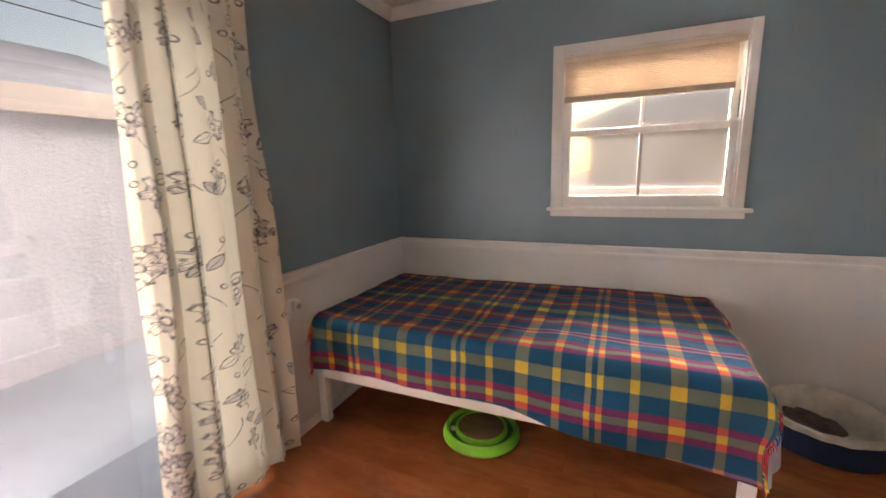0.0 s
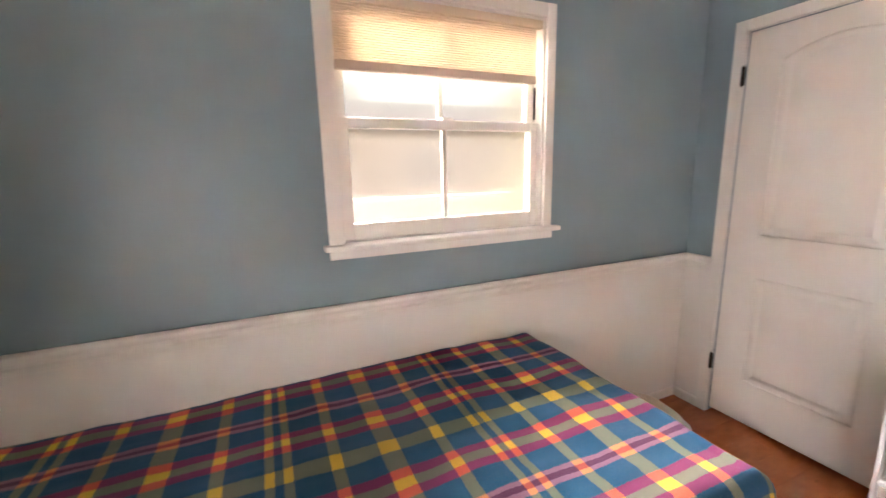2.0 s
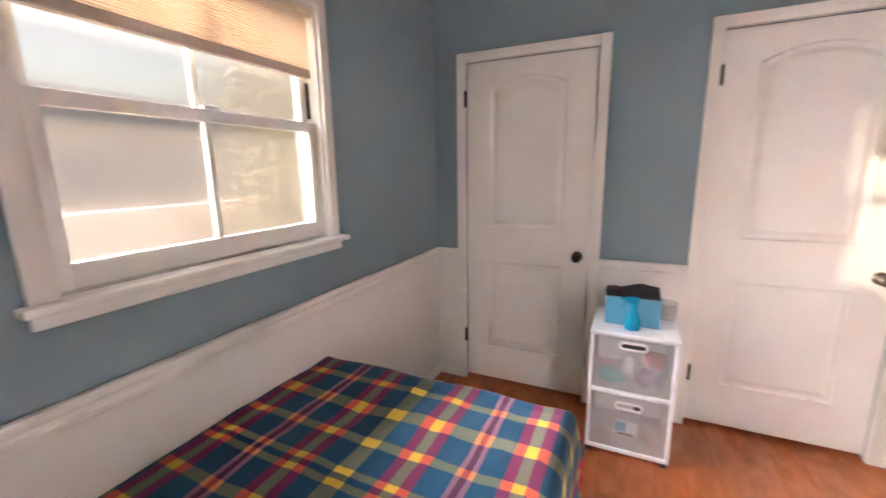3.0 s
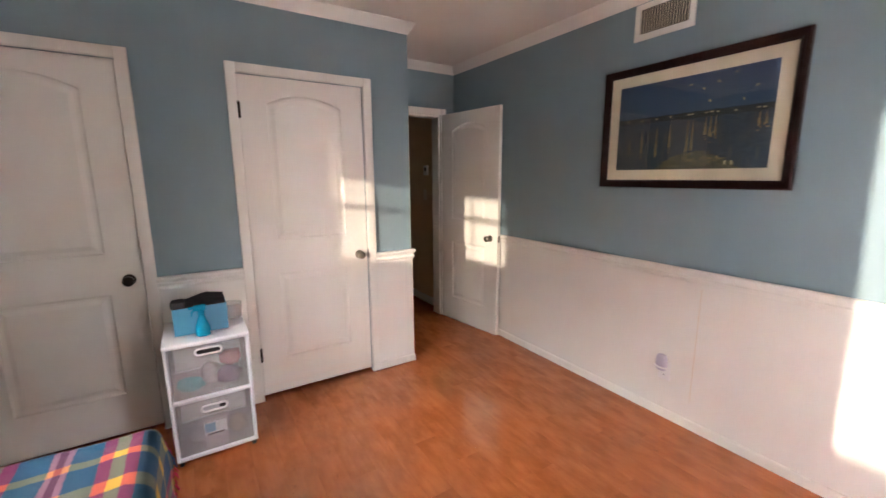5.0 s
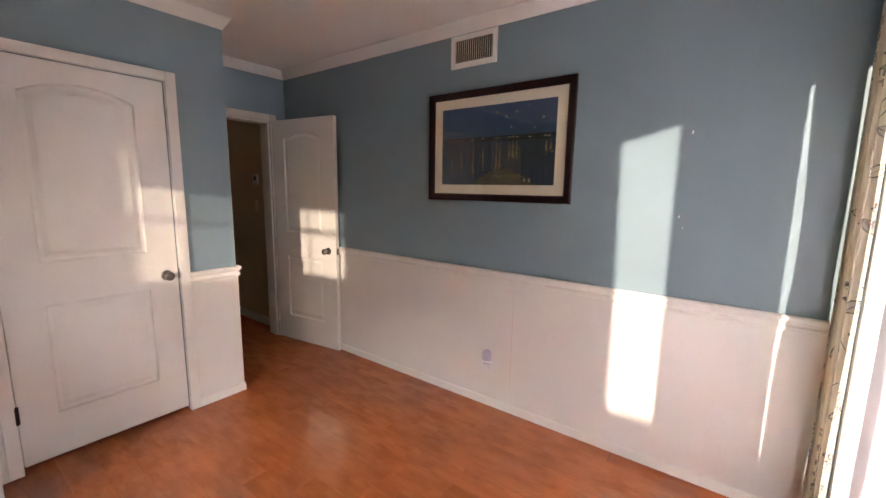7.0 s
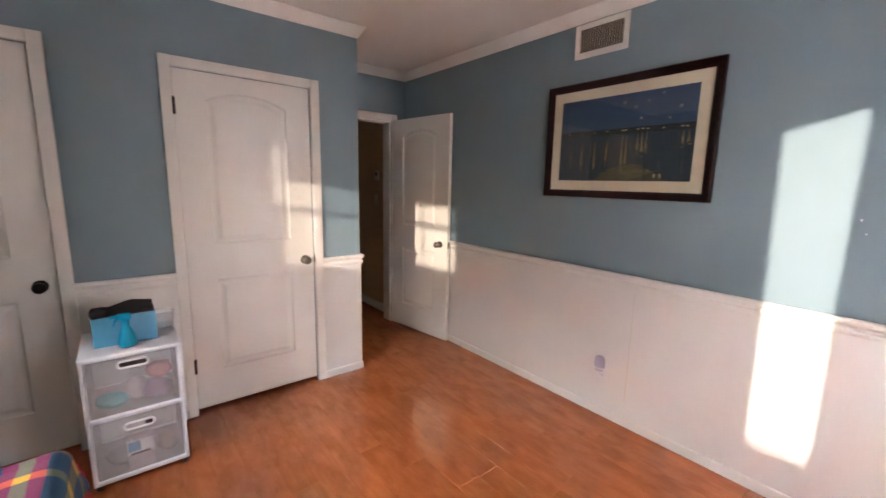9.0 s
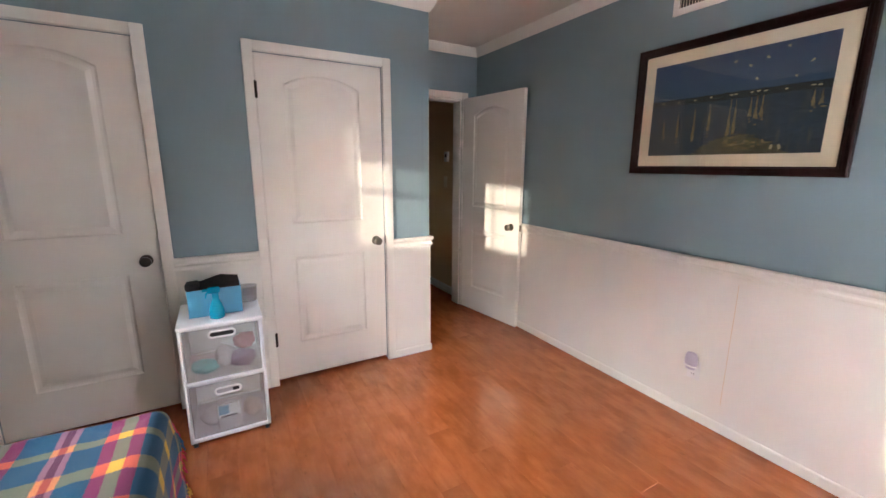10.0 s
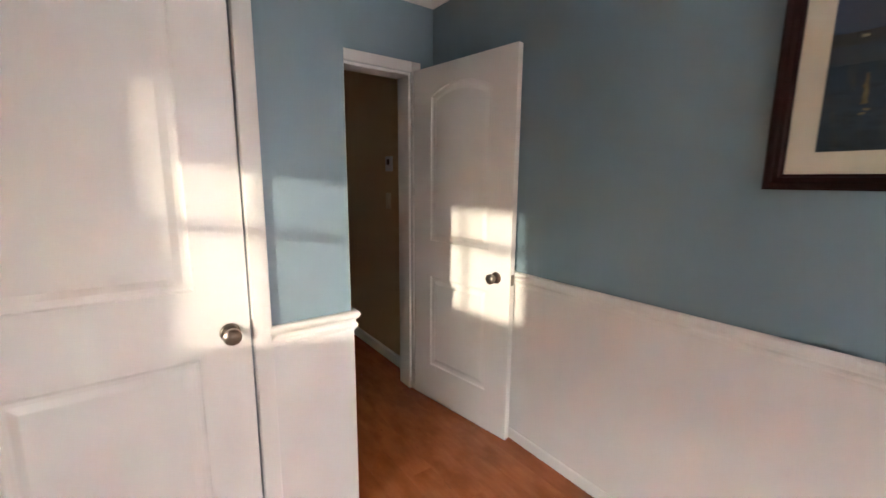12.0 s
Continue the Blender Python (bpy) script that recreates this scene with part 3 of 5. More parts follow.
# ---- doors ----
def offset_poly(pts, d):
    out = []
    n = len(pts)
    for i in range(n):
        a, p, b = Vector(pts[i - 1]), Vector(pts[i]), Vector(pts[(i + 1) % n])
        e0, e1 = (p - a).normalized(), (b - p).normalized()
        n0, n1 = Vector((-e0.y, e0.x)), Vector((-e1.y, e1.x))
        out.append(p + (n0 + n1) / (1 + n0.dot(n1)) * d)
    return out


def door_leaf(w, h, th=0.035):
    """A two-panel moulded leaf: width along x, front at y = 0 facing -y, foot at z = 0."""
    bm = bmesh.new()
    s, lo0, lo1, up0, up1, rise = 0.150, 0.235, 0.812, 1.034, 1.865, 0.060
    n = 14

    def arch(t):
        return up1 + rise * (1 - (2 * t - 1) ** 2) * (1.0 if 0 < t < 1 else 0)
    top = [(s + (w - 2 * s) * i / n, arch(i / n)) for i in range(n, -1, -1)]
    outlines = ([(s, lo0), (w - s, lo0), (w - s, lo1), (s, lo1)], [(s, up0), (w - s, up0)] + top)

    def quad(pts, y):
        bm.faces.new([bm.verts.new((u, y, z)) for u, z in pts])
    for y, sg in ((0.0, 1), (th, -1)):
        for r in ([(0, 0), (s, 0), (s, h), (0, h)], [(w - s, 0), (w, 0), (w, h), (w - s, h)], [(s, 0), (w - s, 0), (w - s, lo0), (s, lo0)], [(s, lo1), (w - s, lo1), (w - s, up0), (s, up0)]):
            quad(r, y)
        for (u1, z1), (u0, z0) in zip(top, top[1:]):
            quad([(u0, z0), (u1, z1), (u1, h), (u0, h)], y)
        for o in outlines:
            rings = []
            for d, dep in ((0, 0), (0.004, 0.008), (0.012, 0.011), (0.024, 0.011), (0.046, 0.003)):
                rings.append([bm.verts.new((p[0], y + sg * dep, p[1])) for p in offset_poly(o, d)])
            for a, b in zip(rings, rings[1:]):
                for i in range(len(a)):
                    bm.faces.new((a[i], a[(i + 1) % len(a)], b[(i + 1) % len(a)], b[i]))
            bm.faces.new(rings[-1])
    for a, b in (((0, 0), (w, 0)), ((w, 0), (w, h)), ((w, h), (0, h)), ((0, h), (0, 0))):
        bm.faces.new([bm.verts.new(p) for p in ((a[0], 0, a[1]), (b[0], 0, b[1]), (b[0], th, b[1]), (a[0], th, a[1]))])
    bmesh.ops.remove_doubles(bm, verts=bm.verts[:], dist=0.0002)
    return bm


def knob_mesh(m, scale=1.0):
    bm = bmesh.new()
    k = scale
    lathe(bm, [(0.031 * k, 0), (0.031 * k, 0.004), (0.026 * k, 0.009), (0.013 * k, 0.011), (0.011 * k, 0.022), (0.014 * k, 0.030), (0.024 * k, 0.037), (0.0275 * k, 0.046), (0.0265 * k, 0.056), (0.019 * k, 0.063), (0.006 * k, 0.066)], m, 28)
    return bm


def hinge_mesh(m):
    """A butt hinge: barrel with ball tips and the edges of its leaves."""
    bm = bmesh.new()
    lathe(bm, [(0.002, -0.050), (0.005, -0.048), (0.005, -0.045), (0.0080, -0.044), (0.0080, 0.044), (0.005, 0.045), (0.005, 0.048), (0.002, 0.050)], Matrix(), 12)
    box(bm, -0.010, 0.010, 0.003, 0.006, -0.044, 0.044)
    bm.transform(m)
    return bm


FACE_W = Matrix.Rotation(radians(-90), 4, "Y")      # local z to -x
LEAF_W = Matrix.Rotation(radians(-90), 4, "Z")      # leaf front to -x


def closet_door(name, y0, y1, knob_y, knob_material, label, gap_bottom=0.028):
    d = thing(name, (XE, (y0 + y1) / 2, 0), label, "door", kind="structure")
    w = y1 - y0 - 0.013
    bm = door_leaf(w, DH - gap_bottom - 0.006)
    bm.transform(Matrix.Translation((XE + 0.014, y1 - 0.0065, gap_bottom)) @ LEAF_W)
    leaf = part("door_leaf", bm, WHITE, d, smooth=-1)
    k = part("knob", knob_mesh(Matrix.Translation((XE + 0.014, knob_y, 0.912)) @ FACE_W), knob_material, leaf, "round metal door knob")
    part("latch_plate", boxed(XE - 0.003, XE + 0.016, y0 - 0.010, y0 + 0.002, 0.885, 0.945, 0.001), knob_material, d, "small metal strike plate")
    for z in (1.846, 0.321):
        part("hinge", hinge_mesh(Matrix.Translation((XE - 0.013, y1 - 0.002, z)) @ LEAF_W), BRONZE, d, "dark bronze butt hinge")
    for a, b in ((y0 - 0.055, y0 + 0.001), (y1 - 0.001, y1 + 0.053)):
        bm = boxed(XE - 0.018, XE + 0.001, a, b, 0, 2.1065, 0.004)
        part("casing", bm, WHITE, d)
    part("casing", boxed(XE - 0.0175, XE + 0.001, y0 + 0.001, y1 - 0.001, DH - 0.001, 2.106, 0.004), WHITE, d)
    part("jamb", boxed(XE + 0.0015, XE + 0.012, y0 - 0.001, y0 + 0.0015, 0, DH), WHITE, d)
    part("jamb", boxed(XE + 0.0015, XE + 0.012, y1 - 0.0015, y1 + 0.001, 0, DH), WHITE, d)
    part("jamb", boxed(XE + 0.0015, XE + 0.012, y0 + 0.0016, y1 - 0.0016, DH - 0.0015, DH + 0.001), WHITE, d)
    part("jamb", boxed(XE + 0.053, XE + 0.10, y0 + 0.012, y1 - 0.012, DH - 0.012, DH + 0.001, 0.001), WHITE, d)
    return d


closet_door("door_1", A0, A1, 1.885, BRONZE, "white arched two-panel closet door, closed, dark knob")
closet_door("door_2", B0, B1, 0.570, NICKEL, "white arched two-panel closet door, closed, nickel knob")

# room door, standing open against the south wall
d = thing("door_3", (2.50, -0.60, 0), "white arched two-panel room door, standing open", "door", kind="structure")
U = Vector((1.757 - 2.50, -0.705 + 0.60, 0)).normalized()     # along the open leaf, hinge to free edge
NRM = Vector((-U.y, U.x, 0))
if NRM.y < 0:
    NRM = -NRM                                                # out of the face that the room sees
bm = door_leaf(0.75, 2.03)
bm.transform(Matrix(((U.x, -NRM.x, 0, 2.50), (U.y, -NRM.y, 0, -0.598), (0, 0, 1, 0.012), (0, 0, 0, 1))))
leaf = part("door_leaf", bm, WHITE, d, smooth=-1)
KM = Matrix.Translation(Vector((2.50, -0.598, 0.905)) + U * 0.66) @ NRM.to_track_quat("Z", "Y").to_matrix().to_4x4()
part("knob", knob_mesh(KM), NICKEL, leaf, "nickel door knob")
part("knob", knob_mesh(KM @ Matrix.Translation((0, 0, -0.035)) @ Matrix.Rotation(math.pi, 4, "X"), 0.9), NICKEL, leaf, "nickel door knob")
EDGE = Matrix.Translation(Vector((2.50, -0.598, 0.905)) + U * 0.751 - NRM * 0.0175) @ U.to_track_quat("Z", "Y").to_matrix().to_4x4()
bm = boxed(-0.012, 0.012, -0.028, 0.028, -0.001, 0.0012, 0.0008)
bm.transform(EDGE)
part("latch_plate", bm, NICKEL, leaf, "nickel latch plate")
f = thing("door_frame", (XD, DY0, 0), "white painted door casing round the hall doorway", "door frame", kind="structure")
part("casing", boxed(XD - 0.018, XD + 0.001, DY0 - 0.062, DY0, 0, DZ1 + 0.06, 0.004), WHITE, f)
part("casing", boxed(XD - 0.018, XD + 0.001, DY1, YC - 0.001, 0, DZ1 + 0.06, 0.004), WHITE, f)
part("casing", boxed(XD - 0.0175, XD + 0.001, DY0, DY1, DZ1, DZ1 + 0.06, 0.004), WHITE, f)
part("jamb", boxed(XD + 0.001, XD + T + 0.01, DY0 - 0.001, DY0 + 0.016, 0, DZ1, 0.001), WHITE, f)
part("jamb", boxed(XD + 0.001, XD + T + 0.01, DY1 - 0.016, DY1 + 0.001, 0, DZ1, 0.001), WHITE, f)
part("jamb", boxed(XD + 0.001, XD + T + 0.01, DY0 + 0.016, DY1 - 0.016, DZ1 - 0.016, DZ1 + 0.001, 0.001), WHITE, f)

# ---- north window ----
w = thing("window_1", (0.22, YN, WZ0), "white double-hung window with a half-drawn cellular shade", "window", kind="structure")
fr = part("window_frame", boxed(WX0 - 0.052, WX0 + 0.004, YN - 0.018, YN + 0.001, WZ0 - 0.004, 2.112, 0.004), WHITE, w)
part("window_frame", boxed(WX1 - 0.004, WX1 + 0.042, YN - 0.018, YN + 0.001, WZ0 - 0.004, 2.112, 0.004), WHITE, w)
part("window_frame", boxed(WX0 + 0.004, WX1 - 0.004, YN - 0.0175, YN + 0.001, WZ1 - 0.004, 2.1115, 0.004), WHITE, w)
part("window_sill", boxed(-0.312, 0.775, YN - 0.045, YN + 0.03, 1.128, 1.150, 0.006, 3), WHITE, w)
part("apron", boxed(-0.292, 0.745, YN - 0.017, YN + 0.001, 1.092, 1.128, 0.003), WHITE, w)
for x0, x1 in ((WX0, WX0 + 0.012), (WX1 - 0.012, WX1)):
    part("jamb", boxed(x0, x1, YN + 0.0015, YN + T, WZ0 + 0.001, WZ1 - 0.001, 0.001), WHITE, w)
part("jamb", boxed(WX0 + 0.012, WX1 - 0.012, YN + 0.0015, YN + T, WZ1 - 0.013, WZ1 - 0.001, 0.001), WHITE, w)
part("outer_sill", boxed(WX0 + 0.012, WX1 - 0.012, YN + 0.03, YN + T + 0.03, WZ0 - 0.02, WZ0 + 0.004, 0.001), WHITE, w)


def sash(y, z0, z1, bottom, top):
    x0, x1 = WX0 + 0.014, WX1 - 0.014
    s = part("sash", boxed(x0, x0 + 0.040, y, y + 0.034, z0, z1, 0.004), WHITE, w)
    part("stile", boxed(x1 - 0.036, x1, y, y + 0.034, z0, z1, 0.004), WHITE, s)
    part("rail", boxed(x0 + 0.040, x1 - 0.036, y + 0.0005, y + 0.0335, z0, z0 + bottom, 0.004), WHITE, s)
    part("rail", boxed(x0 + 0.040, x1 - 0.036, y + 0.0005, y + 0.0335, z1 - top, z1, 0.004), WHITE, s)
    part("muntin", boxed(0.213 - 0.010, 0.213 + 0.010, y + 0.006, y + 0.028, z0 + bottom, z1 - top, 0.004), WHITE, s)
    for a, b in ((x0 + 0.038, 0.204), (0.222, x1 - 0.034)):
        part("pane", boxed(a, b, y + 0.016, y + 0.019, z0 + bottom - 0.002, z1 - top + 0.002), DUSTY, s, "dusty glass pane", 0)
    return s


sash(YN + 0.030, 1.156, 1.622, 0.064, 0.038)
up = sash(YN + 0.066, 1.590, 2.046, 0.038, 0.040)
part("sash_lock", boxed(0.205, 0.255, YN + 0.034, YN + 0.060, 1.6225, 1.634, 0.003), WHITE, w, "small sash lock")
part("sash_pulley", boxed(WX1 - 0.0145, WX1 - 0.0125, YN + 0.050, YN + 0.066, 1.64, 1.78, 0.0005), BRONZE, w, "dark sash channel")

sh = thing("cellular_shade", (0.22, YN + 0.02, 2.04), "cream pleated cellular shade drawn half down, sunlit", "window shade")
part("headrail", boxed(WX0 + 0.014, WX1 - 0.016, YN + 0.002, YN + 0.028, 2.012, 2.046, 0.004), MAT_BOARD, sh)
bm = bmesh.new()
rows = 22
for sgn in (1, -1):
    prev = None
    for i in range(rows * 2 + 1):
        z = 2.012 - (2.012 - 1.818) * i / (rows * 2)
        y = YN + 0.015 + sgn * (0.003 + (0.006 if i % 2 else 0.0))
        cur = [bm.verts.new((x, y, z)) for x in (WX0 + 0.018, WX1 - 0.046)]
        if prev:
            bm.faces.new((prev[0], prev[1], cur[1], cur[0]))
        prev = cur
part("pleats", bm, SHADE, sh, "glowing cream pleats", 20)
part("bottom_rail", boxed(WX0 + 0.017, WX1 - 0.046, YN + 0.002, YN + 0.030, 1.784, 1.818, 0.005, 3), mat("shade_rail", (0.52, 0.44, 0.36), 0.5), sh)

# ---- sliding glass door ----
sd = thing("door_4", (XW - 0.06, 0.3, 0), "white framed glass sliding door to the patio", "sliding door", kind="structure")
part("door_frame", boxed(XW - 0.115, XW - 0.005, SY0, SY0 + 0.045, 0.0, SZ1, 0.003), VINYL, sd)
part("door_frame", boxed(XW - 0.115, XW - 0.005, SY1 - 0.045, SY1, 0.0, SZ1, 0.003), VINYL, sd)
part("door_frame", boxed(XW - 0.115, XW - 0.005, SY0 + 0.045, SY1 - 0.045, SZ1 - 0.04, SZ1, 0.003), VINYL, sd)
part("track", boxed(XW - 0.125, XW + 0.035, SY0 + 0.045, SY1 - 0.045, -0.01, 0.022, 0.004), VINYL, sd, "white door track")
for x, y0, y1 in ((XW - 0.052, 0.40, SY1 - 0.045), (XW - 0.098, SY0 + 0.045, 0.47)):
    lf = part("sliding_panel", boxed(x, x + 0.038, y0, y0 + 0.06, 0.024, SZ1 - 0.042, 0.004), VINYL, sd)
    part("stile", boxed(x, x + 0.038, y1 - 0.06, y1, 0.024, SZ1 - 0.042, 0.004), VINYL, lf)
    part("rail", boxed(x + 0.001, x + 0.037, y0 + 0.06, y1 - 0.06, 0.024, 0.10, 0.004), VINYL, lf)
    part("rail", boxed(x + 0.001, x + 0.037, y0 + 0.06, y1 - 0.06, SZ1 - 0.067, SZ1 - 0.042, 0.004), VINYL, lf)
    g = part("pane", boxed(x + 0.017, x + 0.020, y0 + 0.058, y1 - 0.058, 0.098, SZ1 - 0.065), HAZY, lf, "dusty glass pane", 0)
    g.visible_shadow = False
bm = boxed(XW + 0.006, XW + 0.010, -0.345, 0.497, 0.03, 2.20, 0.001)
pb = solid("panel_blind", bm, BLIND, (XW + 0.008, 0.05, 0.03), "white flat panel blind drawn over the glass", "window blind")


# ---- curtains ----
def curtain(y0, y1, folds, seed, x, depth, label, lean=0.0, tuck_in=False, spread=0.10):
    rnd = random.Random(seed)
    ns, nz = folds * 14, 46
    ph = [rnd.uniform(0, 6.28) for _ in range(6)]
    bm = bmesh.new()
    uvl = bm.loops.layers.uv.new("UVMap")
    z0, z1 = 0.028, 2.30
    grid = []
    for j in range(nz + 1):
        z = z0 + (z1 - z0) * j / nz
        h = j / nz
        row = []
        for i in range(ns + 1):
            s = i / ns
            swell = 1.0 + spread * (1 - h)
            wob = 0.45 * math.sin(2.1 * z + ph[0] + 5 * s) + 0.3 * math.sin(4.3 * z + ph[1] - 3 * s)
            a = 2 * math.pi * folds * (s + 0.035 * math.sin(2 * math.pi * s * 2 + ph[2])) + wob
            dx = depth * (0.75 + 0.25 * math.sin(3 * s * 2 + ph[3])) * swell * math.sin(a)
            dy = 0.016 * math.sin(2 * a + ph[4])
            y = y0 + (y1 - y0) * (0.5 + (s - 0.5) * swell) + dy - lean * (1 - h) * (1 - s)
            tuck = max(0.0, 1 - s / 0.09) if tuck_in else 0.0
            px = (x + dx) * (1 - tuck) + (XW + 0.016) * tuck
            row.append((bm.verts.new((px, y, z)), (s * (y1 - y0) * 1.75, z)))
        grid.append(row)
    for j in range(nz):
        for i in range(ns):
            q = (grid[j][i], grid[j][i + 1], grid[j + 1][i + 1], grid[j + 1][i])
            f = bm.faces.new([v for v, _ in q])
            for lp, (_, t) in zip(f.loops, q):
                lp[uvl].uv = t
    return solid("curtain", bm, CURTAIN, (x, (y0 + y1) / 2, z0), label, "curtain", group="curtains at the glass door", smooth=180)


curtain(0.965, 1.445, 4, 4, XW + 0.076, 0.042, "white cotton curtain with grey line-drawn flowers, gathered", 0.05, True, 0.17)
curtain(-0.745, -0.478, 3, 9, XW + 0.050, 0.028, "white cotton curtain with grey line-drawn flowers, in the corner", 0.0, False, 0.0)

# ---- bed ----
bed = thing("bed", (-0.38, 2.26, 0), "white single bed frame against the wall, legs showing", "bed")
BX0, BX1, BY0, BY1 = -1.400, 0.635, 1.745, 2.765
part("side_rail", boxed(BX0 + 0.05, BX1 - 0.05, BY0, BY0 + 0.025, 0.279, 0.355, 0.004), WHITE, bed)
part("side_rail", boxed(BX0 + 0.05, BX1 - 0.05, BY1 - 0.025, BY1, 0.279, 0.355, 0.004), WHITE, bed)
part("end_rail", boxed(BX0, BX0 + 0.025, BY0 + 0.05, BY1 - 0.05, 0.279, 0.355, 0.004), WHITE, bed)
part("end_rail", boxed(BX1 - 0.025, BX1, BY0 + 0.05, BY1 - 0.05, 0.279, 0.355, 0.004), WHITE, bed)
for lx in (BX0, BX1 - 0.05):
    for ly in (BY0 - 0.004, BY1 - 0.046):
        part("leg", boxed(lx, lx + 0.05, ly, ly + 0.05, 0.0, 0.36, 0.005), WHITE, bed)
part("slat_deck", boxed(BX0 + 0.025, BX1 - 0.025, BY0 + 0.025, BY1 - 0.025, 0.315, 0.345, 0.003), mat("pine_deck", (0.42, 0.29, 0.16), 0.7), bed)
solid("mattress", boxed(BX0 + 0.012, BX1 - 0.012, BY0 + 0.030, BY1 - 0.012, 0.347, 0.590, 0.05, 5), SHEET, (-0.38, 2.26, 0.347), "white sheeted single mattress under a plaid blanket", "mattress")

ZT, RC = 0.632, 0.050
FY, EX = BY0 - 0.008, BX1 + 0.012        # front and east folds of the blanket


def fold(over):
    """Outward and downward travel of cloth that runs over a rounded edge."""
    arc = RC * math.pi / 2
    if over <= 0:
        return over, 0.0
    if over < arc:
        a = over / RC
        return RC * math.sin(a), RC * (1 - math.cos(a))
    return RC, RC + over - arc


def hem_z(x):
    t = min(1, max(0, (x + 0.32) / 0.30))
    return 0.340 + 0.006 * math.sin(5 * x) - t * 0.055 - max(0, x) * 0.070


bm = bmesh.new()
uvl = bm.loops.layers.uv.new("UVMap")
NU, NV = 150, 90
arc = RC * math.pi / 2
grid = []
for i in range(NU + 1):
    row = []
    for j in range(NV + 1):
        side = min(1, max(0, (j / NV - 0.10) / 0.55))
        ou = -2.0 + (2.0 + arc * (0.6 + 0.4 * side) + 0.022 * side) * i / NU      # distance past the east fold
        px, dz_u = fold(ou)
        x = EX - RC + px if ou > 0 else EX - RC + ou
        drop = ZT - RC - hem_z(min(x, EX))
        ov = -(2.778 - FY - RC) + (2.778 - FY - RC + arc + drop) * j / NV   # distance past the front fold
        py, dz_v = fold(ov)
        y = FY + RC - py if ov > 0 else FY + RC - ov
        n1 = noise.noise((x * 3.1, ov * 3.1, 1.7))
        n2 = noise.noise((x * 9, ov * 9, 4.2))
        z = ZT - max(dz_u, dz_v) - 0.25 * min(dz_u, dz_v)
        flat = 1.0 if (dz_u + dz_v) == 0 else 0.0
        n3 = noise.noise((x * 5, ov * 26, 8.1))
        z += flat * (0.013 * n1 + 0.006 * n2 + 0.004 * n3)
        hang_v, hang_u = min(1, dz_v / 0.2), min(1, dz_u / 0.2)
        y -= hang_v * (0.012 * math.sin(7.5 * x + 1.0) + 0.010 * math.sin(2.3 * x) + 0.009 * n2 + 0.016) + hang_u * hang_v * 0.02
        x2 = x + (0.005 * math.sin(15 * ov) + 0.004 * n2) * max(0, 1 + ou / 0.06) * (ou > -0.06) + hang_u * (0.010 * math.sin(9 * ov + 2) + 0.006 * n2)
        u = ou + (EX - RC) + 0.600
        v = -ov + (ZT - RC + arc) - 0.557 + 0.075
        row.append((bm.verts.new((max(x2, XW + 0.012), y, z)), (u, v)))
    grid.append(row)
for i in range(NU):
    for j in range(NV):
        q = (grid[i][j], grid[i][j + 1], grid[i + 1][j + 1], grid[i + 1][j])
        f = bm.faces.new([p for p, _ in q])
        for lp, (_, t) in zip(f.loops, q):
            lp[uvl].uv = t
east_hem = [grid[NU][j][0].co.copy() for j in range(0, NV + 1)]
west_hem = [grid[0][j][0].co.copy() for j in range(0, NV + 1)]
blanket = solid("blanket", bm, PLAID, (-0.38, 2.26, ZT), "blue, magenta and yellow plaid cotton blanket over the bed", "blanket", smooth=180)
HEM_COLOURS = [mat("fringe_yellow", (0.80, 0.52, 0.06), 0.9), mat("fringe_red", (0.62, 0.03, 0.08), 0.9), mat("fringe_blue", (0.02, 0.10, 0.25), 0.9)]
rnd = random.Random(3)
bm = bmesh.new()
for hem, sx in ((east_hem, 1), (west_hem[-26:], 0)):
    for k in range(len(hem) - 1):
        for _ in range(2):
            p = hem[k].lerp(hem[k + 1], rnd.random())
            ln = rnd.uniform(0.018, 0.036)
            q = p + Vector((sx * rnd.uniform(0.002, 0.014), rnd.uniform(-0.012, 0.012), -ln))
            if not sx:
                q += Vector((rnd.uniform(0.0, 0.03), rnd.uniform(-0.045, -0.005), -0.025))
            n0 = len(bm.faces)
            tube(bm, [p, p.lerp(q, 0.5) + Vector((sx * 0.004, 0, 0)), q], [0.0028, 0.0024, 0.0012], 5)
            bm.faces.ensure_lookup_table()
            mi = (1, 0, 1, 2, 1)[(k // 4) % 5]
            for f in bm.faces[n0:]:
                f.material_index = mi
fr = part("fringe", bm, HEM_COLOURS, blanket, "twisted yellow, red and blue fringe")
tagged(fr, kind="stuff")

# white sheet corner that hangs out below the blanket
bm = bmesh.new()
for i in range(9):
    for j in range(7):
        s, h = i / 8, j / 6
        bm.verts.new((0.652 + 0.055 * s + 0.008 * math.sin(11 * s) + 0.012 * h, 1.748 + 0.075 * s, 0.42 - (0.11 + 0.10 * (1 - s)) * h))
bm.verts.ensure_lookup_table()
for i in range(8):
    for j in range(6):
        bm.faces.new([bm.verts[k] for k in (i * 7 + j, i * 7 + j + 1, i * 7 + j + 8, i * 7 + j + 7)])
bmesh.ops.solidify(bm, geom=bm.faces[:], thickness=0.003)
solid("bed_sheet", bm, SHEET, (0.66, 1.80, 0.3), "white cotton sheet corner hanging below the blanket", "bed sheet", smooth=180)

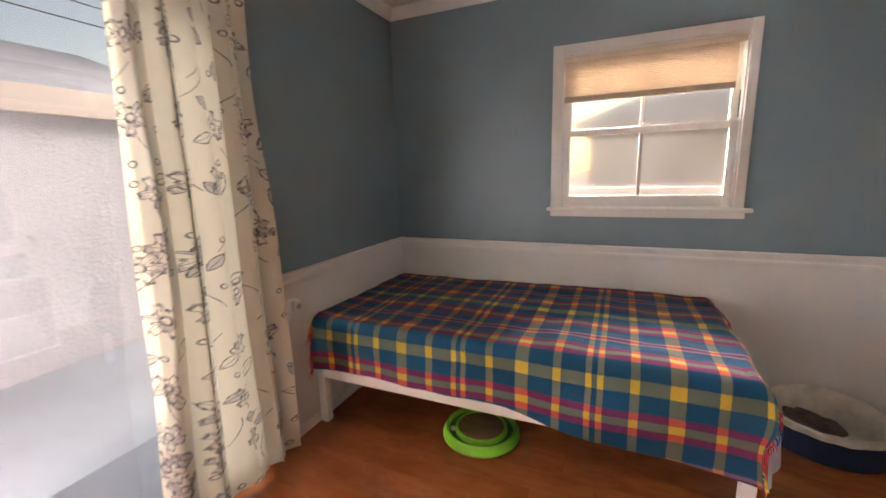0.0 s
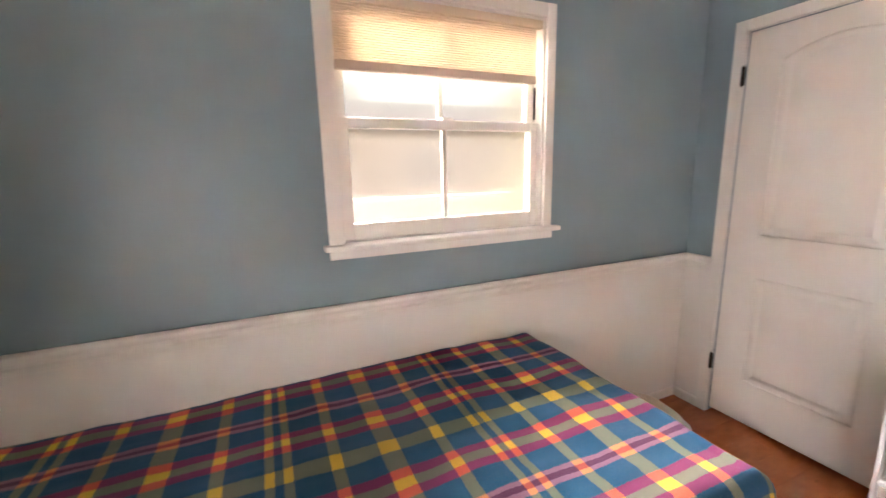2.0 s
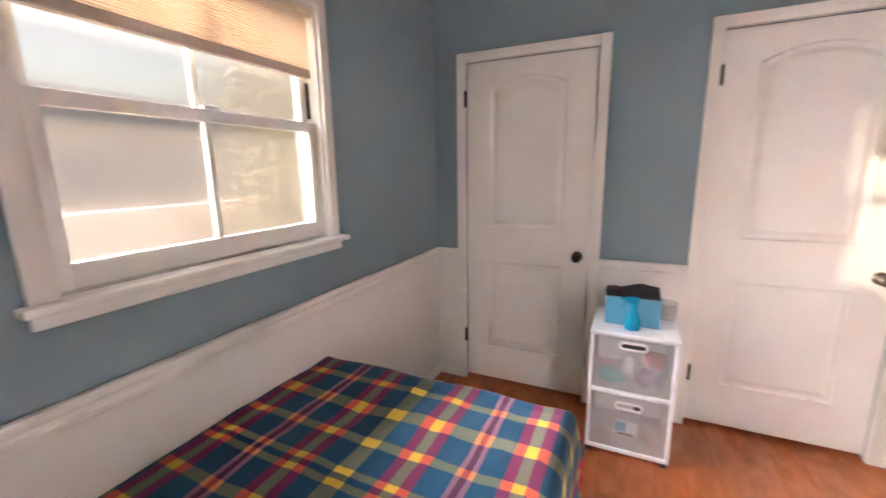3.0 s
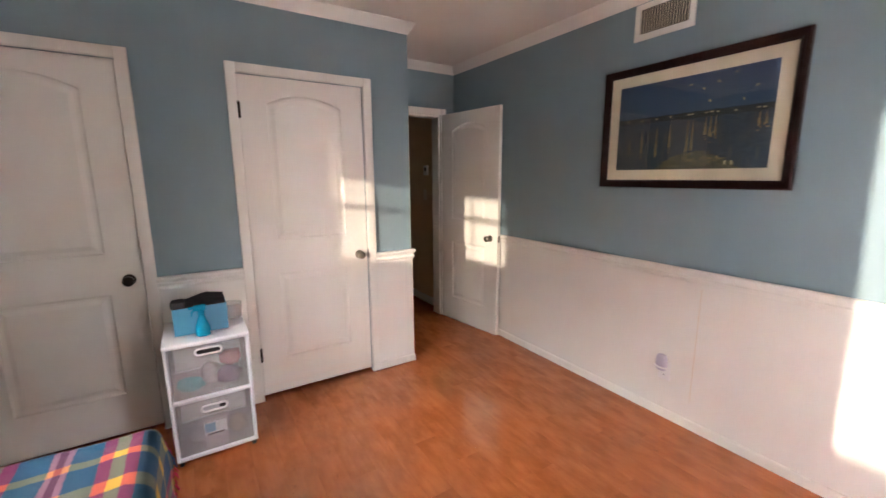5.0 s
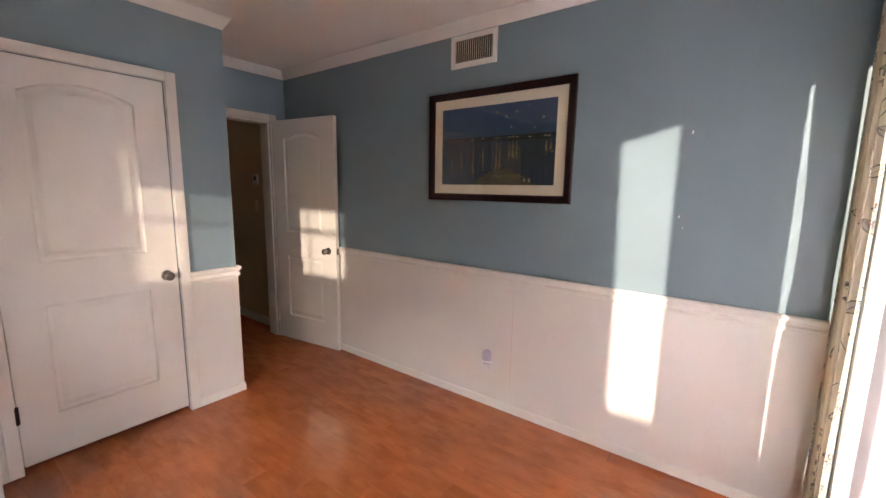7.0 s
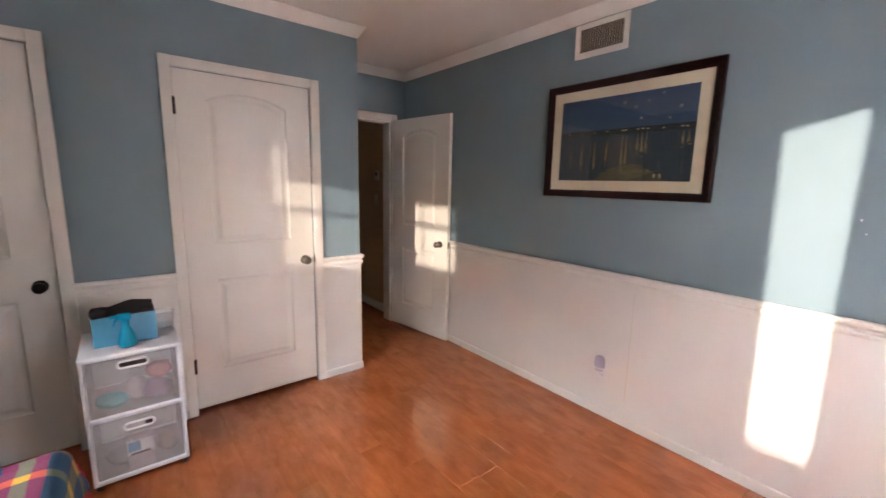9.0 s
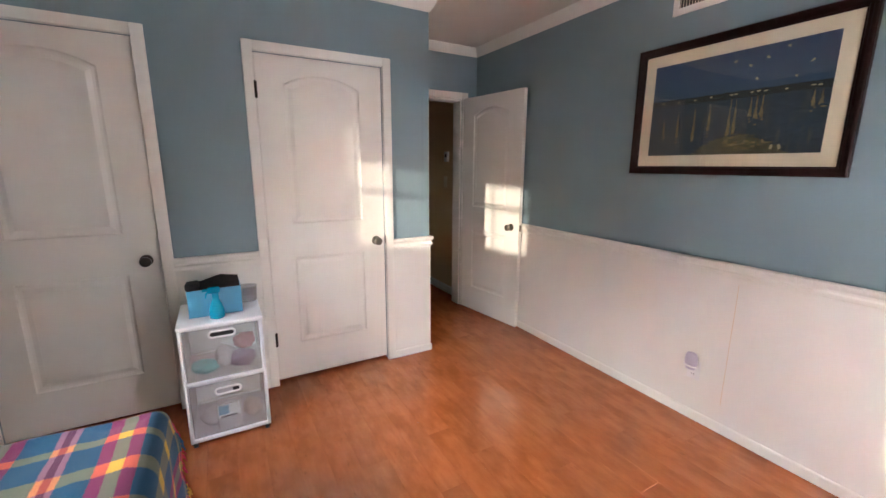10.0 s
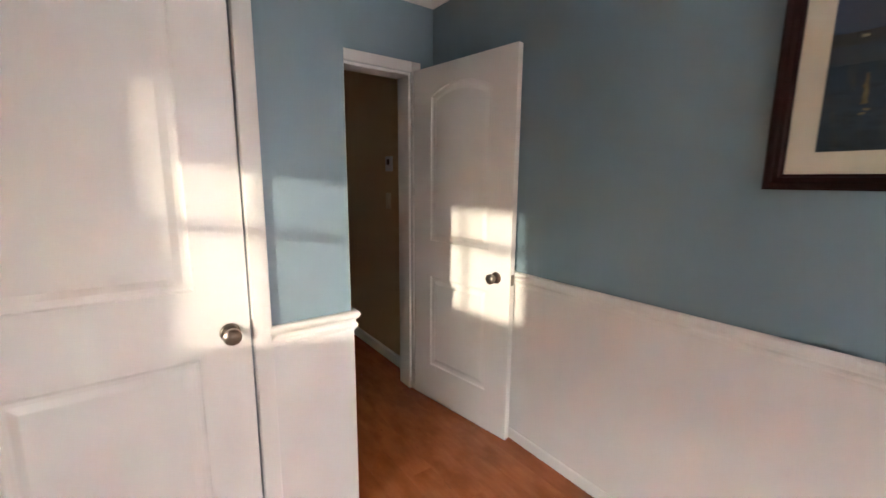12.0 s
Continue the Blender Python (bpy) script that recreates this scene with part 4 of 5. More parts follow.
# ---- toy under the bed ----
toy = thing("cat_scratcher", (-0.505, 1.965, 0), "lime green round cat scratcher toy on the floor", "cat toy")
TM = Matrix.Translation((-0.505, 1.965, 0))
part("base_ring", lathe(bmesh.new(), [(0.115, 0.002), (0.196, 0.002), (0.205, 0.010), (0.205, 0.022), (0.196, 0.032), (0.190, 0.050), (0.182, 0.055), (0.174, 0.052), (0.170, 0.028), (0.140, 0.028), (0.136, 0.050), (0.130, 0.055), (0.124, 0.052), (0.122, 0.012)], TM, 56, False), LIME, toy)
part("scratch_pad", lathe(bmesh.new(), [(0.123, 0.004), (0.123, 0.046), (0.118, 0.049), (0.02, 0.047)], TM, 48), CARDBOARD, toy, "brown corrugated cardboard pad")
part("track_floor", lathe(bmesh.new(), [(0.139, 0.0285), (0.139, 0.0295), (0.171, 0.0295), (0.171, 0.0285)], TM, 48, False), LIME_DARK, toy, "deep green ball track")
bm = bmesh.new()
bmesh.ops.create_icosphere(bm, subdivisions=3, radius=0.014, matrix=Matrix.Translation((-0.505 - 0.135, 1.965 - 0.07, 0.044)))
part("ball", bm, VINYL, toy, "small white ball", 180)

# ---- pet bed ----
pet = thing("pet_bed", (1.105, 2.52, 0), "oval navy pet bed with cream fleece lining", "pet bed")


def oval(profile, m, n=64, back=0.0, bumpy=0.0, lid=True):
    bm = bmesh.new()
    rings = []
    for r, z in profile:
        ring = []
        for i in range(n):
            a = 2 * math.pi * i / n
            lift = 1 + back * max(0, math.sin(a)) * (z > 0.08)
            rr = r * (1 + bumpy * noise.noise((math.cos(a) * 4, math.sin(a) * 4, z * 20)))
            ring.append(bm.verts.new(m @ Vector((rr * math.cos(a), rr * math.sin(a) * 0.74, z * lift))))
        rings.append(ring)
    for a, b in zip(rings, rings[1:]):
        for i in range(n):
            bm.faces.new((a[i], a[(i + 1) % n], b[(i + 1) % n], b[i]))
    if lid:
        bm.faces.new(rings[-1])
    else:
        bm.faces.new(rings[0][::-1])
    return bm


PM = Matrix.Translation((1.105, 2.52, 0)) @ Matrix.Rotation(radians(-15), 4, "Z") @ Matrix.Diagonal((0.82, 0.98, 1, 1))
part("outer_wall", oval([(0.27, 0.0), (0.305, 0.01), (0.318, 0.05), (0.318, 0.10), (0.308, 0.128), (0.290, 0.132)], PM, back=0.30, bumpy=0.03, lid=False), NAVY, pet, "navy fabric side")
part("fleece_lining", oval([(0.300, 0.120), (0.312, 0.134), (0.302, 0.152), (0.276, 0.158), (0.250, 0.146), (0.225, 0.105), (0.205, 0.070), (0.12, 0.060), (0.03, 0.058)], PM, back=0.32, bumpy=0.06), FLEECE, pet, "cream fleece lining")
bm = bmesh.new()
bmesh.ops.create_icosphere(bm, subdivisions=4, radius=1.0)
for v in bm.verts:
    c = v.co
    r = 1 + 0.35 * noise.noise(c * 1.8) + 0.16 * noise.noise(c * 4.5)
    v.co = Vector((c.x * 0.150 * r, c.y * 0.080 * r, max(-0.02, c.z * 0.058 * r)))
bm.transform(PM @ Matrix.Translation((-0.04, 0.0, 0.082)) @ Matrix.Rotation(radians(-22), 4, "Z"))
solid("crumpled_cloth", bm, TAUPE, PM @ Vector((0, 0, 0.06)), "crumpled grey-brown cloth lying in the pet bed", "cloth", smooth=180)

# ---- drawer cart ----
CX0, CX1, CY0, CY1 = 1.303, 1.700, 1.372, 1.750
cart = thing("drawer_cart", (1.5, 1.56, 0), "white plastic rolling cart with two frosted drawers", "storage cart")
part("top", boxed(CX0 - 0.004, CX1, CY0 - 0.004, CY1 + 0.004, 0.634, 0.656, 0.006, 3), PLASTIC, cart)
part("side_panel", boxed(CX0, CX1, CY0, CY0 + 0.014, 0.027, 0.634, 0.003), PLASTIC, cart)
part("side_panel", boxed(CX0, CX1, CY1 - 0.014, CY1, 0.027, 0.634, 0.003), PLASTIC, cart)
part("back_panel", boxed(CX1 - 0.010, CX1 - 0.001, CY0 + 0.014, CY1 - 0.014, 0.055, 0.634), PLASTIC, cart)
part("shelf", boxed(CX0, CX1 - 0.011, CY0 + 0.0145, CY1 - 0.0145, 0.340, 0.357, 0.003), PLASTIC, cart)
part("bottom_shelf", boxed(CX0, CX1 - 0.011, CY0 + 0.0145, CY1 - 0.0145, 0.027, 0.046, 0.003), PLASTIC, cart)
for cx in (CX0 + 0.014, CX1 - 0.04):
    for cy in (CY0 + 0.020, CY1 - 0.020):
        cs = part("caster", lathe(bmesh.new(), [(0.011, -0.010), (0.013, -0.007), (0.013, 0.007), (0.011, 0.010)], Matrix.Translation((cx, cy, 0.013)) @ Matrix.Rotation(radians(90), 4, "X"), 20), BLACK, cart, "black caster wheel")
        part("fork", boxed(cx - 0.012, cx + 0.012, cy - 0.013, cy + 0.013, 0.019, 0.0275, 0.002), BLACK, cs)


def drawer(z0, z1, hz, hole):
    d = part("drawer", boxed(CX0 + 0.004, CX0 + 0.008, CY0 + 0.018, CY1 - 0.018, z0, z1, 0.001), FROSTED, cart, "frosted translucent drawer front")
    for cy in (CY0 + 0.018, CY1 - 0.021):
        part("drawer_side", boxed(CX0 + 0.009, CX1 - 0.05, cy, cy + 0.003, z0 + 0.004, z1 - 0.03), FROSTED, d)
    part("drawer_floor", boxed(CX0 + 0.009, CX1 - 0.05, CY0 + 0.022, CY1 - 0.022, z0, z0 + 0.003), FROSTED, d)
    bm, inner = bmesh.new(), bmesh.new()
    cy, hw, r = 1.560, 0.042, 0.016
    ring = [(cy + (hw if math.cos(a) > 0 else -hw) + r * math.cos(a), hz + r * math.sin(a)) for a in [2 * math.pi * (k + 0.5) / 24 for k in range(24)]]
    tube(bm, [(CX0 - 0.001, y, z) for y, z in ring + ring[:1]], 0.0055, 8)
    part("grip_ring", bm, VINYL, d, "white oval grip")
    # No opening is cut: coloured plates paint the shade inside the grip.
    box(inner, CX0 + 0.0005, CX0 + 0.0025, cy - 0.054, cy + 0.054, hz - 0.0135, hz + 0.0135, 0.0006)
    part("hole_plate", inner, hole, d, "plate coloured as the inside of the hand hole")
    if hole is not BLACK:
        part("shade_plate", boxed(CX0 - 0.0015, CX0 + 0.0002, cy - 0.050, cy - 0.022, hz - 0.010, hz + 0.010, 0.0005), BLACK, d, "black plate painting shade at the hand hole's end")
    return d


drawer(0.362, 0.630, 0.597, BLACK)
drawer(0.050, 0.335, 0.287, mat("pale_hole_plate", (0.45, 0.46, 0.50), 0.5))


def lump(name, loc, size, material, label, category, seed):
    bm = bmesh.new()
    bmesh.ops.create_icosphere(bm, subdivisions=3, radius=1.0)
    for v in bm.verts:
        c = v.co.copy()
        r = 0.9 + 0.26 * noise.noise(c * 1.7 + Vector((seed, 0, 0))) + 0.14 * noise.noise(c * 4.2 + Vector((0, seed, 0)))
        v.co = Vector((c.x * size[0] * r, c.y * size[1] * r, max(-0.8, c.z * r) * size[2])) + Vector(loc)
    return solid(name, bm, material, (loc[0], loc[1], loc[2] - size[2] * 0.8), label, category, smooth=180)


PINK_C, PURPLE_C, TEAL_C, GREY_C = mat("pink_cloth", (0.46, 0.13, 0.17), 0.8), mat("purple_cloth", (0.16, 0.08, 0.19), 0.8), mat("teal_cloth", (0.08, 0.44, 0.48), 0.8), mat("pale_grey_plastic", (0.42, 0.42, 0.44), 0.5)
lump("folded_cloth", (1.40, 1.475, 0.408), (0.06, 0.065, 0.05), PURPLE_C, "purple cloth bundle in the frosted drawer", "cloth", 1)
lump("folded_cloth", (1.42, 1.46, 0.495), (0.06, 0.06, 0.046), PINK_C, "pink cloth bundle on the purple one", "cloth", 2)
lump("folded_cloth", (1.40, 1.655, 0.395), (0.06, 0.07, 0.036), TEAL_C, "teal cloth bundle in the frosted drawer", "cloth", 3)
lump("plush_ball", (1.42, 1.56, 0.425), (0.055, 0.05, 0.07), GREY_C, "pale grey soft ball in the frosted drawer", "toy", 4)
lump("plastic_bag", (1.42, 1.64, 0.095), (0.07, 0.07, 0.05), GREY_C, "pale plastic bag in the lower drawer", "bag", 5)
lump("plastic_bag", (1.42, 1.455, 0.095), (0.06, 0.05, 0.05), mat("beige_bag", (0.42, 0.36, 0.30), 0.6), "beige plastic bag in the lower drawer", "bag", 6)
pk = thing("wipes_pack", (1.342, 1.565, 0.054), "white and blue printed pack in the lower drawer", "package")
part("pack", boxed(1.317, 1.372, 1.510, 1.622, 0.054, 0.212, 0.008, 3), GREY_C, pk)
lb = part("label_panel", boxed(1.3145, 1.3165, 1.515, 1.618, 0.128, 0.208), SHEET, pk, "pale label")
part("label_band", boxed(1.3132, 1.3142, 1.566, 1.614, 0.145, 0.195), BOX_BLUE, lb, "light blue block")
part("label_band", boxed(1.3132, 1.3142, 1.528, 1.606, 0.128, 0.138), NAVY, lb, "dark blue bar")
for k in range(4):
    part("label_band", boxed(1.3132, 1.3142, 1.520 + k * 0.026, 1.535 + k * 0.026, 0.2015, 0.2065), BLACK, lb, "small black bar")

# on the cart
bx = thing("carton", (1.50, 1.575, 0.656), "sky blue carton with an open black-lined top", "box")
for a in ((1.420, 1.424, 1.452, 1.698), (1.556, 1.560, 1.452, 1.698)):
    part("side", boxed(*a, 0.657, 0.800, 0.0008), BOX_BLUE, bx)
for a in ((1.4242, 1.5558, 1.4525, 1.456), (1.4242, 1.5558, 1.694, 1.6975)):
    part("end", boxed(*a, 0.657, 0.7995, 0.0008), BOX_BLUE, bx)
part("bottom", boxed(1.425, 1.555, 1.457, 1.693, 0.657, 0.660), BOX_BLUE, bx)
CAP_CLOTH = mat("black_cloth", (0.022, 0.020, 0.022), 0.75, var=0.3, coarse=20, fine=300, bump=0.6, dist=0.002)
cap = thing("box_lining", (1.49, 1.58, 0.80), "black cloth lining folded over the open carton", "cloth")
bm = bmesh.new()
rows = []
for i in range(13):
    row = []
    for j in range(17):
        u, v = i / 12, j / 16
        fx = 1.412 + 0.152 * u + 0.004 * noise.noise((u * 4, v * 4, 0.3))
        fy = 1.672 - 0.214 * v
        peak = 0.020 * max(0.0, 1 - abs(v - 0.62) / 0.45) * u
        row.append(bm.verts.new((fx, fy, 0.803 + 0.010 * u + peak + 0.010 * v * u + 0.003 * noise.noise((u * 5, v * 7, 2.1)))))
    rows.append(row)
for i in range(12):
    for j in range(16):
        bm.faces.new((rows[i][j], rows[i][j + 1], rows[i + 1][j + 1], rows[i + 1][j]))
bmesh.ops.solidify(bm, geom=bm.faces[:], thickness=0.003)
# The flap has a charcoal tone, lighter than the rolled end.
part("flap", bm, mat("charcoal_cloth", (0.045, 0.040, 0.042), 0.65, var=0.3, coarse=20, fine=300, bump=0.6, dist=0.002), cap, "flat charcoal flap", 180)
bm = boxed(1.414, 1.500, 1.640, 1.702, 0.800, 0.836, 0.010, 3)
for v in bm.verts:
    v.co += Vector((0.004, 0.004, 0.003)) * noise.noise(v.co * 30)
part("roll", bm, CAP_CLOTH, cap, "rolled black end", 60)
sp = thing("spray_bottle", (1.385, 1.572, 0.656), "translucent turquoise plastic spray bottle", "spray bottle")
BM = Matrix.Translation((1.382, 1.572, 0.6565))
part("bottle", lathe(bmesh.new(), [(0.030, 0.0), (0.035, 0.004), (0.036, 0.030), (0.033, 0.050), (0.024, 0.078), (0.016, 0.098), (0.0135, 0.108)], BM, 32), TURQUOISE, sp)
part("collar", lathe(bmesh.new(), [(0.0155, 0.1085), (0.0165, 0.111), (0.0165, 0.126), (0.0125, 0.132)], BM, 24), TURQUOISE, sp)
bm = boxed(1.370, 1.394, 1.548, 1.604, 0.788, 0.820, 0.008, 3)
box(bm, 1.374, 1.390, 1.602, 1.628, 0.800, 0.814, 0.004)
part("spray_head", bm, TURQUOISE, sp)
part("trigger", tube(bmesh.new(), [(1.382, 1.598, 0.798), (1.382, 1.612, 0.785), (1.382, 1.616, 0.765)], [0.006, 0.005, 0.004], 8), TURQUOISE, sp)
tb = solid("plastic_tub", lathe(bmesh.new(), [(0.001, 0.0), (0.040, 0.0), (0.046, 0.004), (0.050, 0.085), (0.052, 0.088), (0.048, 0.088), (0.044, 0.006), (0.001, 0.004)], Matrix.Translation((1.60, 1.415, 0.6565)), 32, False), FROSTED, (1.60, 1.415, 0.6565), "small translucent plastic tub beside the carton", "tub")

# ---- picture on the south wall ----
pic = thing("framed_picture", (0.274, YS, 1.386), "night harbour print in a cream mat and mahogany frame", "picture")
PX0, PX1, PZ0, PZ1 = -0.233, 0.780, 1.386, 2.084
prof = [(0.0, 0.0), (0.0, 0.022), (0.006, 0.028), (0.016, 0.026), (0.022, 0.020), (0.034, 0.018), (0.038, 0.012), (0.044, 0.010), (0.044, 0.0)]
bm = bmesh.new()
corners = [(PX0, PZ0), (PX1, PZ0), (PX1, PZ1), (PX0, PZ1)]
rings = []
for (cx, cz), (sx, sz) in zip(corners, ((1, 1), (-1, 1), (-1, -1), (1, -1))):
    rings.append([bm.verts.new((cx + sx * o, YS + 0.001 + h, cz + sz * o)) for o, h in prof])
for i in range(4):
    a, b = rings[i], rings[(i + 1) % 4]
    for j in range(len(prof)):
        k = (j + 1) % len(prof)
        bm.faces.new((a[j], a[k], b[k], b[j]))
part("frame", bm, MAHOGANY, pic, "dark mahogany frame")
part("mat_board", boxed(PX0 + 0.043, PX1 - 0.043, YS + 0.002, YS + 0.005, PZ0 + 0.043, PZ1 - 0.043), MAT_BOARD, pic, "cream mat board", 0)
QX0, QX1, QZ0, QZ1 = -0.128, 0.674, 1.490, 1.980
bm = bmesh.new()
uvl = bm.loops.layers.uv.new("UVMap")
f = bm.faces.new([bm.verts.new(p) for p in ((QX1, YS + 0.007, QZ0), (QX0, YS + 0.007, QZ0), (QX0, YS + 0.007, QZ1), (QX1, YS + 0.007, QZ1))])
for lp, t in zip(f.loops, ((0, 0), (1, 0), (1, 1), (0, 1))):
    lp[uvl].uv = t
r = bmesh.ops.extrude_face_region(bm, geom=[f])
bmesh.ops.translate(bm, verts=[e for e in r["geom"] if isinstance(e, bmesh.types.BMVert)], vec=(0, -0.0015, 0))
art = part("print", bm, PAINTING, pic, "dark blue night harbour print", 0)


def dab(bm, u, v, wd, ht):
    """A short uneven brush stroke on the print."""
    cx, cz = QX1 + (QX0 - QX1) * u, QZ0 + (QZ1 - QZ0) * v
    pts = []
    for k in range(9):
        a = 2 * math.pi * k / 9
        q = 1 + rnd.uniform(-0.28, 0.28)
        pts.append(bm.verts.new((cx + wd * q * math.cos(a), YS + 0.0078, cz + ht * q * math.sin(a))))
    f = bm.faces.new(pts)
    r = bmesh.ops.extrude_face_region(bm, geom=[f])
    bmesh.ops.translate(bm, verts=[e for e in r["geom"] if isinstance(e, bmesh.types.BMVert)], vec=(0, -0.0006, 0))


def stroke(bm, u, top, bot, w0, w1):
    """A tapered streak of light on the water, broken at its foot."""
    left, right, n = [], [], 12
    for k in range(n + 1):
        t = k / n
        wd = (w0 + (w1 - w0) * t) * rnd.uniform(0.7, 1.25)
        cx = QX1 + (QX0 - QX1) * (u + rnd.uniform(-0.002, 0.002))
        z = QZ0 + (QZ1 - QZ0) * (top + (bot - top) * t)
        left.append(bm.verts.new((cx - wd, YS + 0.0076, z)))
        right.append(bm.verts.new((cx + wd * rnd.uniform(0.6, 1.3), YS + 0.0076, z)))
    for k in range(n):
        bm.faces.new((left[k], right[k], right[k + 1], left[k + 1]))
    for _ in range(2):
        dab(bm, u + rnd.uniform(-0.008, 0.012), bot - rnd.uniform(0.0, 0.07), w1 * rnd.uniform(0.5, 1.1), 0.0035)


rnd = random.Random(12)
bm = bmesh.new()
for u, top, bot in ((0.10, 0.42, 0.24), (0.20, 0.50, 0.20), (0.31, 0.52, 0.17), (0.405, 0.53, 0.25), (0.525, 0.56, 0.20), (0.555, 0.56, 0.20), (0.635, 0.56, 0.36), (0.665, 0.57, 0.34), (0.695, 0.57, 0.34), (0.93, 0.56, 0.40), (0.965, 0.56, 0.42)):
    stroke(bm, u, top - 0.02, bot, 0.0012, 0.0085)
for _ in range(26):
    dab(bm, rnd.uniform(0.50, 0.74), rnd.uniform(0.05, 0.13), rnd.uniform(0.006, 0.014), rnd.uniform(0.003, 0.005))
tagged(part("light_strokes", bm, GOLD_PAINT, art, "ochre light streaks on the water", 0), kind="stuff")
bm = bmesh.new()
for u, v in ((0.52, 0.90), (0.60, 0.84), (0.69, 0.89), (0.645, 0.71), (0.90, 0.79), (0.78, 0.95), (0.84, 0.68)):
    for _ in range(4):
        dab(bm, u + rnd.uniform(-0.007, 0.007), v + rnd.uniform(-0.009, 0.009), 0.0038, 0.0036)
for u in (0.08, 0.19, 0.30, 0.40, 0.52, 0.545, 0.63, 0.665, 0.70, 0.80, 0.92, 0.95):
    dab(bm, u, 0.575 + rnd.uniform(0, 0.02), 0.008, 0.004)
for u in (0.77, 0.81):
    dab(bm, u, 0.06, 0.007, 0.012)
tagged(part("star_dabs", bm, STAR_PAINT, art, "pale yellow star dabs", 0), kind="stuff")
pg = part("glazing", boxed(PX0 + 0.044, PX1 - 0.044, YS + 0.0105, YS + 0.0120, PZ0 + 0.044, PZ1 - 0.044), PANE, pic, "clear picture glass", 0)
pg.visible_shadow = False

# ---- vent, outlets, hall fixtures ----
vt = thing("wall_vent", (0.452, YS, 2.23), "white wall register with dark vertical slots", "vent")
VX0, VX1, VZ0, VZ1 = 0.272, 0.612, 2.230, 2.428
# No duct is built; a dark sheet paints the shade between the slats.
part("back_plate", boxed(VX0 + 0.02, VX1 - 0.02, YS + 0.0005, YS + 0.002, VZ0 + 0.02, VZ1 - 0.02), mat("vent_shade", (0.05, 0.045, 0.04), 0.8), vt, "dark plate painting the shade behind the slots", 0)
part("vent_frame", boxed(VX0, VX0 + 0.030, YS + 0.0005, YS + 0.013, VZ0, VZ1, 0.003), WHITE, vt)
part("vent_frame", boxed(VX1 - 0.030, VX1, YS + 0.0005, YS + 0.013, VZ0, VZ1, 0.003), WHITE, vt)
part("vent_frame", boxed(VX0 + 0.030, VX1 - 0.030, YS + 0.0005, YS + 0.0125, VZ0, VZ0 + 0.034, 0.003), WHITE, vt)
part("vent_frame", boxed(VX0 + 0.030, VX1 - 0.030, YS + 0.0005, YS + 0.0125, VZ1 - 0.030, VZ1, 0.003), WHITE, vt)
for k in range(18):
    x = VX0 + 0.030 + (VX1 - VX0 - 0.060) * (k + 0.5) / 18
    bm = boxed(-0.0012, 0.0012, -0.0045, 0.0045, VZ0 + 0.034, VZ1 - 0.030)
    bm.transform(Matrix.Translation((x, YS + 0.0075, 0)) @ Matrix.Rotation(radians(28), 4, "Z"))
    part("slat", bm, MAT_BOARD, vt, smooth=0)


def outlet(name, m, label, plug):
    """Local: x across, y up, z out of the wall."""
    o = thing(name, m.translation, label, "outlet")
    bm = boxed(-0.035, 0.035, -0.057, 0.057, 0.0, 0.006, 0.003, 3)
    bm.transform(m)
    pl = part("cover_plate", bm, VINYL, o)
    for s in (-1, 1):
        bm = boxed(-0.017, 0.017, s * 0.026 - 0.014, s * 0.026 + 0.014, 0.006, 0.0078, 0.001)
        bm.transform(m)
        rc = part("socket", bm, VINYL, pl)
        for dx in (-0.006, 0.006):
            bm = boxed(dx - 0.001, dx + 0.001, s * 0.026 - 0.004, s * 0.026 + 0.005, 0.0078, 0.0083)
            bm.transform(m)
            part("slot", bm, BLACK, rc, smooth=0) if not (s > 0 and plug) else bm.free()
    return o


SM = Matrix.Translation((0.249, YS + 0.0075, 0.300)) @ Matrix.Rotation(radians(-90), 4, "X") @ Matrix.Rotation(math.pi, 4, "Z")
outlet("wall_outlet", SM, "white duplex outlet on the wainscot", True)
fr = thing("air_freshener", (0.249, YS + 0.03, 0.345), "lilac plug-in air freshener in the outlet", "air freshener")
bm = bmesh.new()
lathe(bm, [(0.004, -0.048), (0.026, -0.046), (0.034, -0.030), (0.036, 0.0), (0.034, 0.026), (0.026, 0.042), (0.008, 0.048)], Matrix(), 32)
bm.transform(Matrix.Translation((0.255, YS + 0.038, 0.358)) @ Matrix.Diagonal((0.95, 0.62, 1.05, 1)))
part("body", bm, LILAC, fr)
bm = bmesh.new()
tube(bm, [(0.255 + 0.036 * math.cos(a), YS + 0.038 + 0.024 * math.sin(a), 0.330) for a in [k * math.pi / 12 for k in range(13)]], 0.005, 6)
part("band", bm, VINYL, fr, "white band")
WM = Matrix.Translation((XW + 0.0075, 1.625, 0.712)) @ Matrix.Rotation(radians(90), 4, "Y") @ Matrix.Rotation(radians(90), 4, "Z")
outlet("wall_outlet", WM, "white duplex outlet beside the curtain", True)
ad = thing("plug_adapter", (XW + 0.03, 1.625, 0.735), "white plug-in adapter in the outlet", "adapter")
part("body", boxed(XW + 0.0155, XW + 0.050, 1.600, 1.650, 0.705, 0.765, 0.008, 3), VINYL, ad)
part("socket_face", lathe(bmesh.new(), [(0.016, 0), (0.016, 0.0015), (0.012, 0.003)], Matrix.Translation((XW + 0.050, 1.625, 0.735)) @ Matrix.Rotation(radians(90), 4, "Y"), 24), GREY_C, ad, "grey socket face")
th = thing("thermostat", (2.985, HY, 1.52), "small white wall thermostat with a dark display", "thermostat")
body = part("body", boxed(2.945, 3.025, HY + 0.0005, HY + 0.022, 1.470, 1.575, 0.005, 3), VINYL, th)
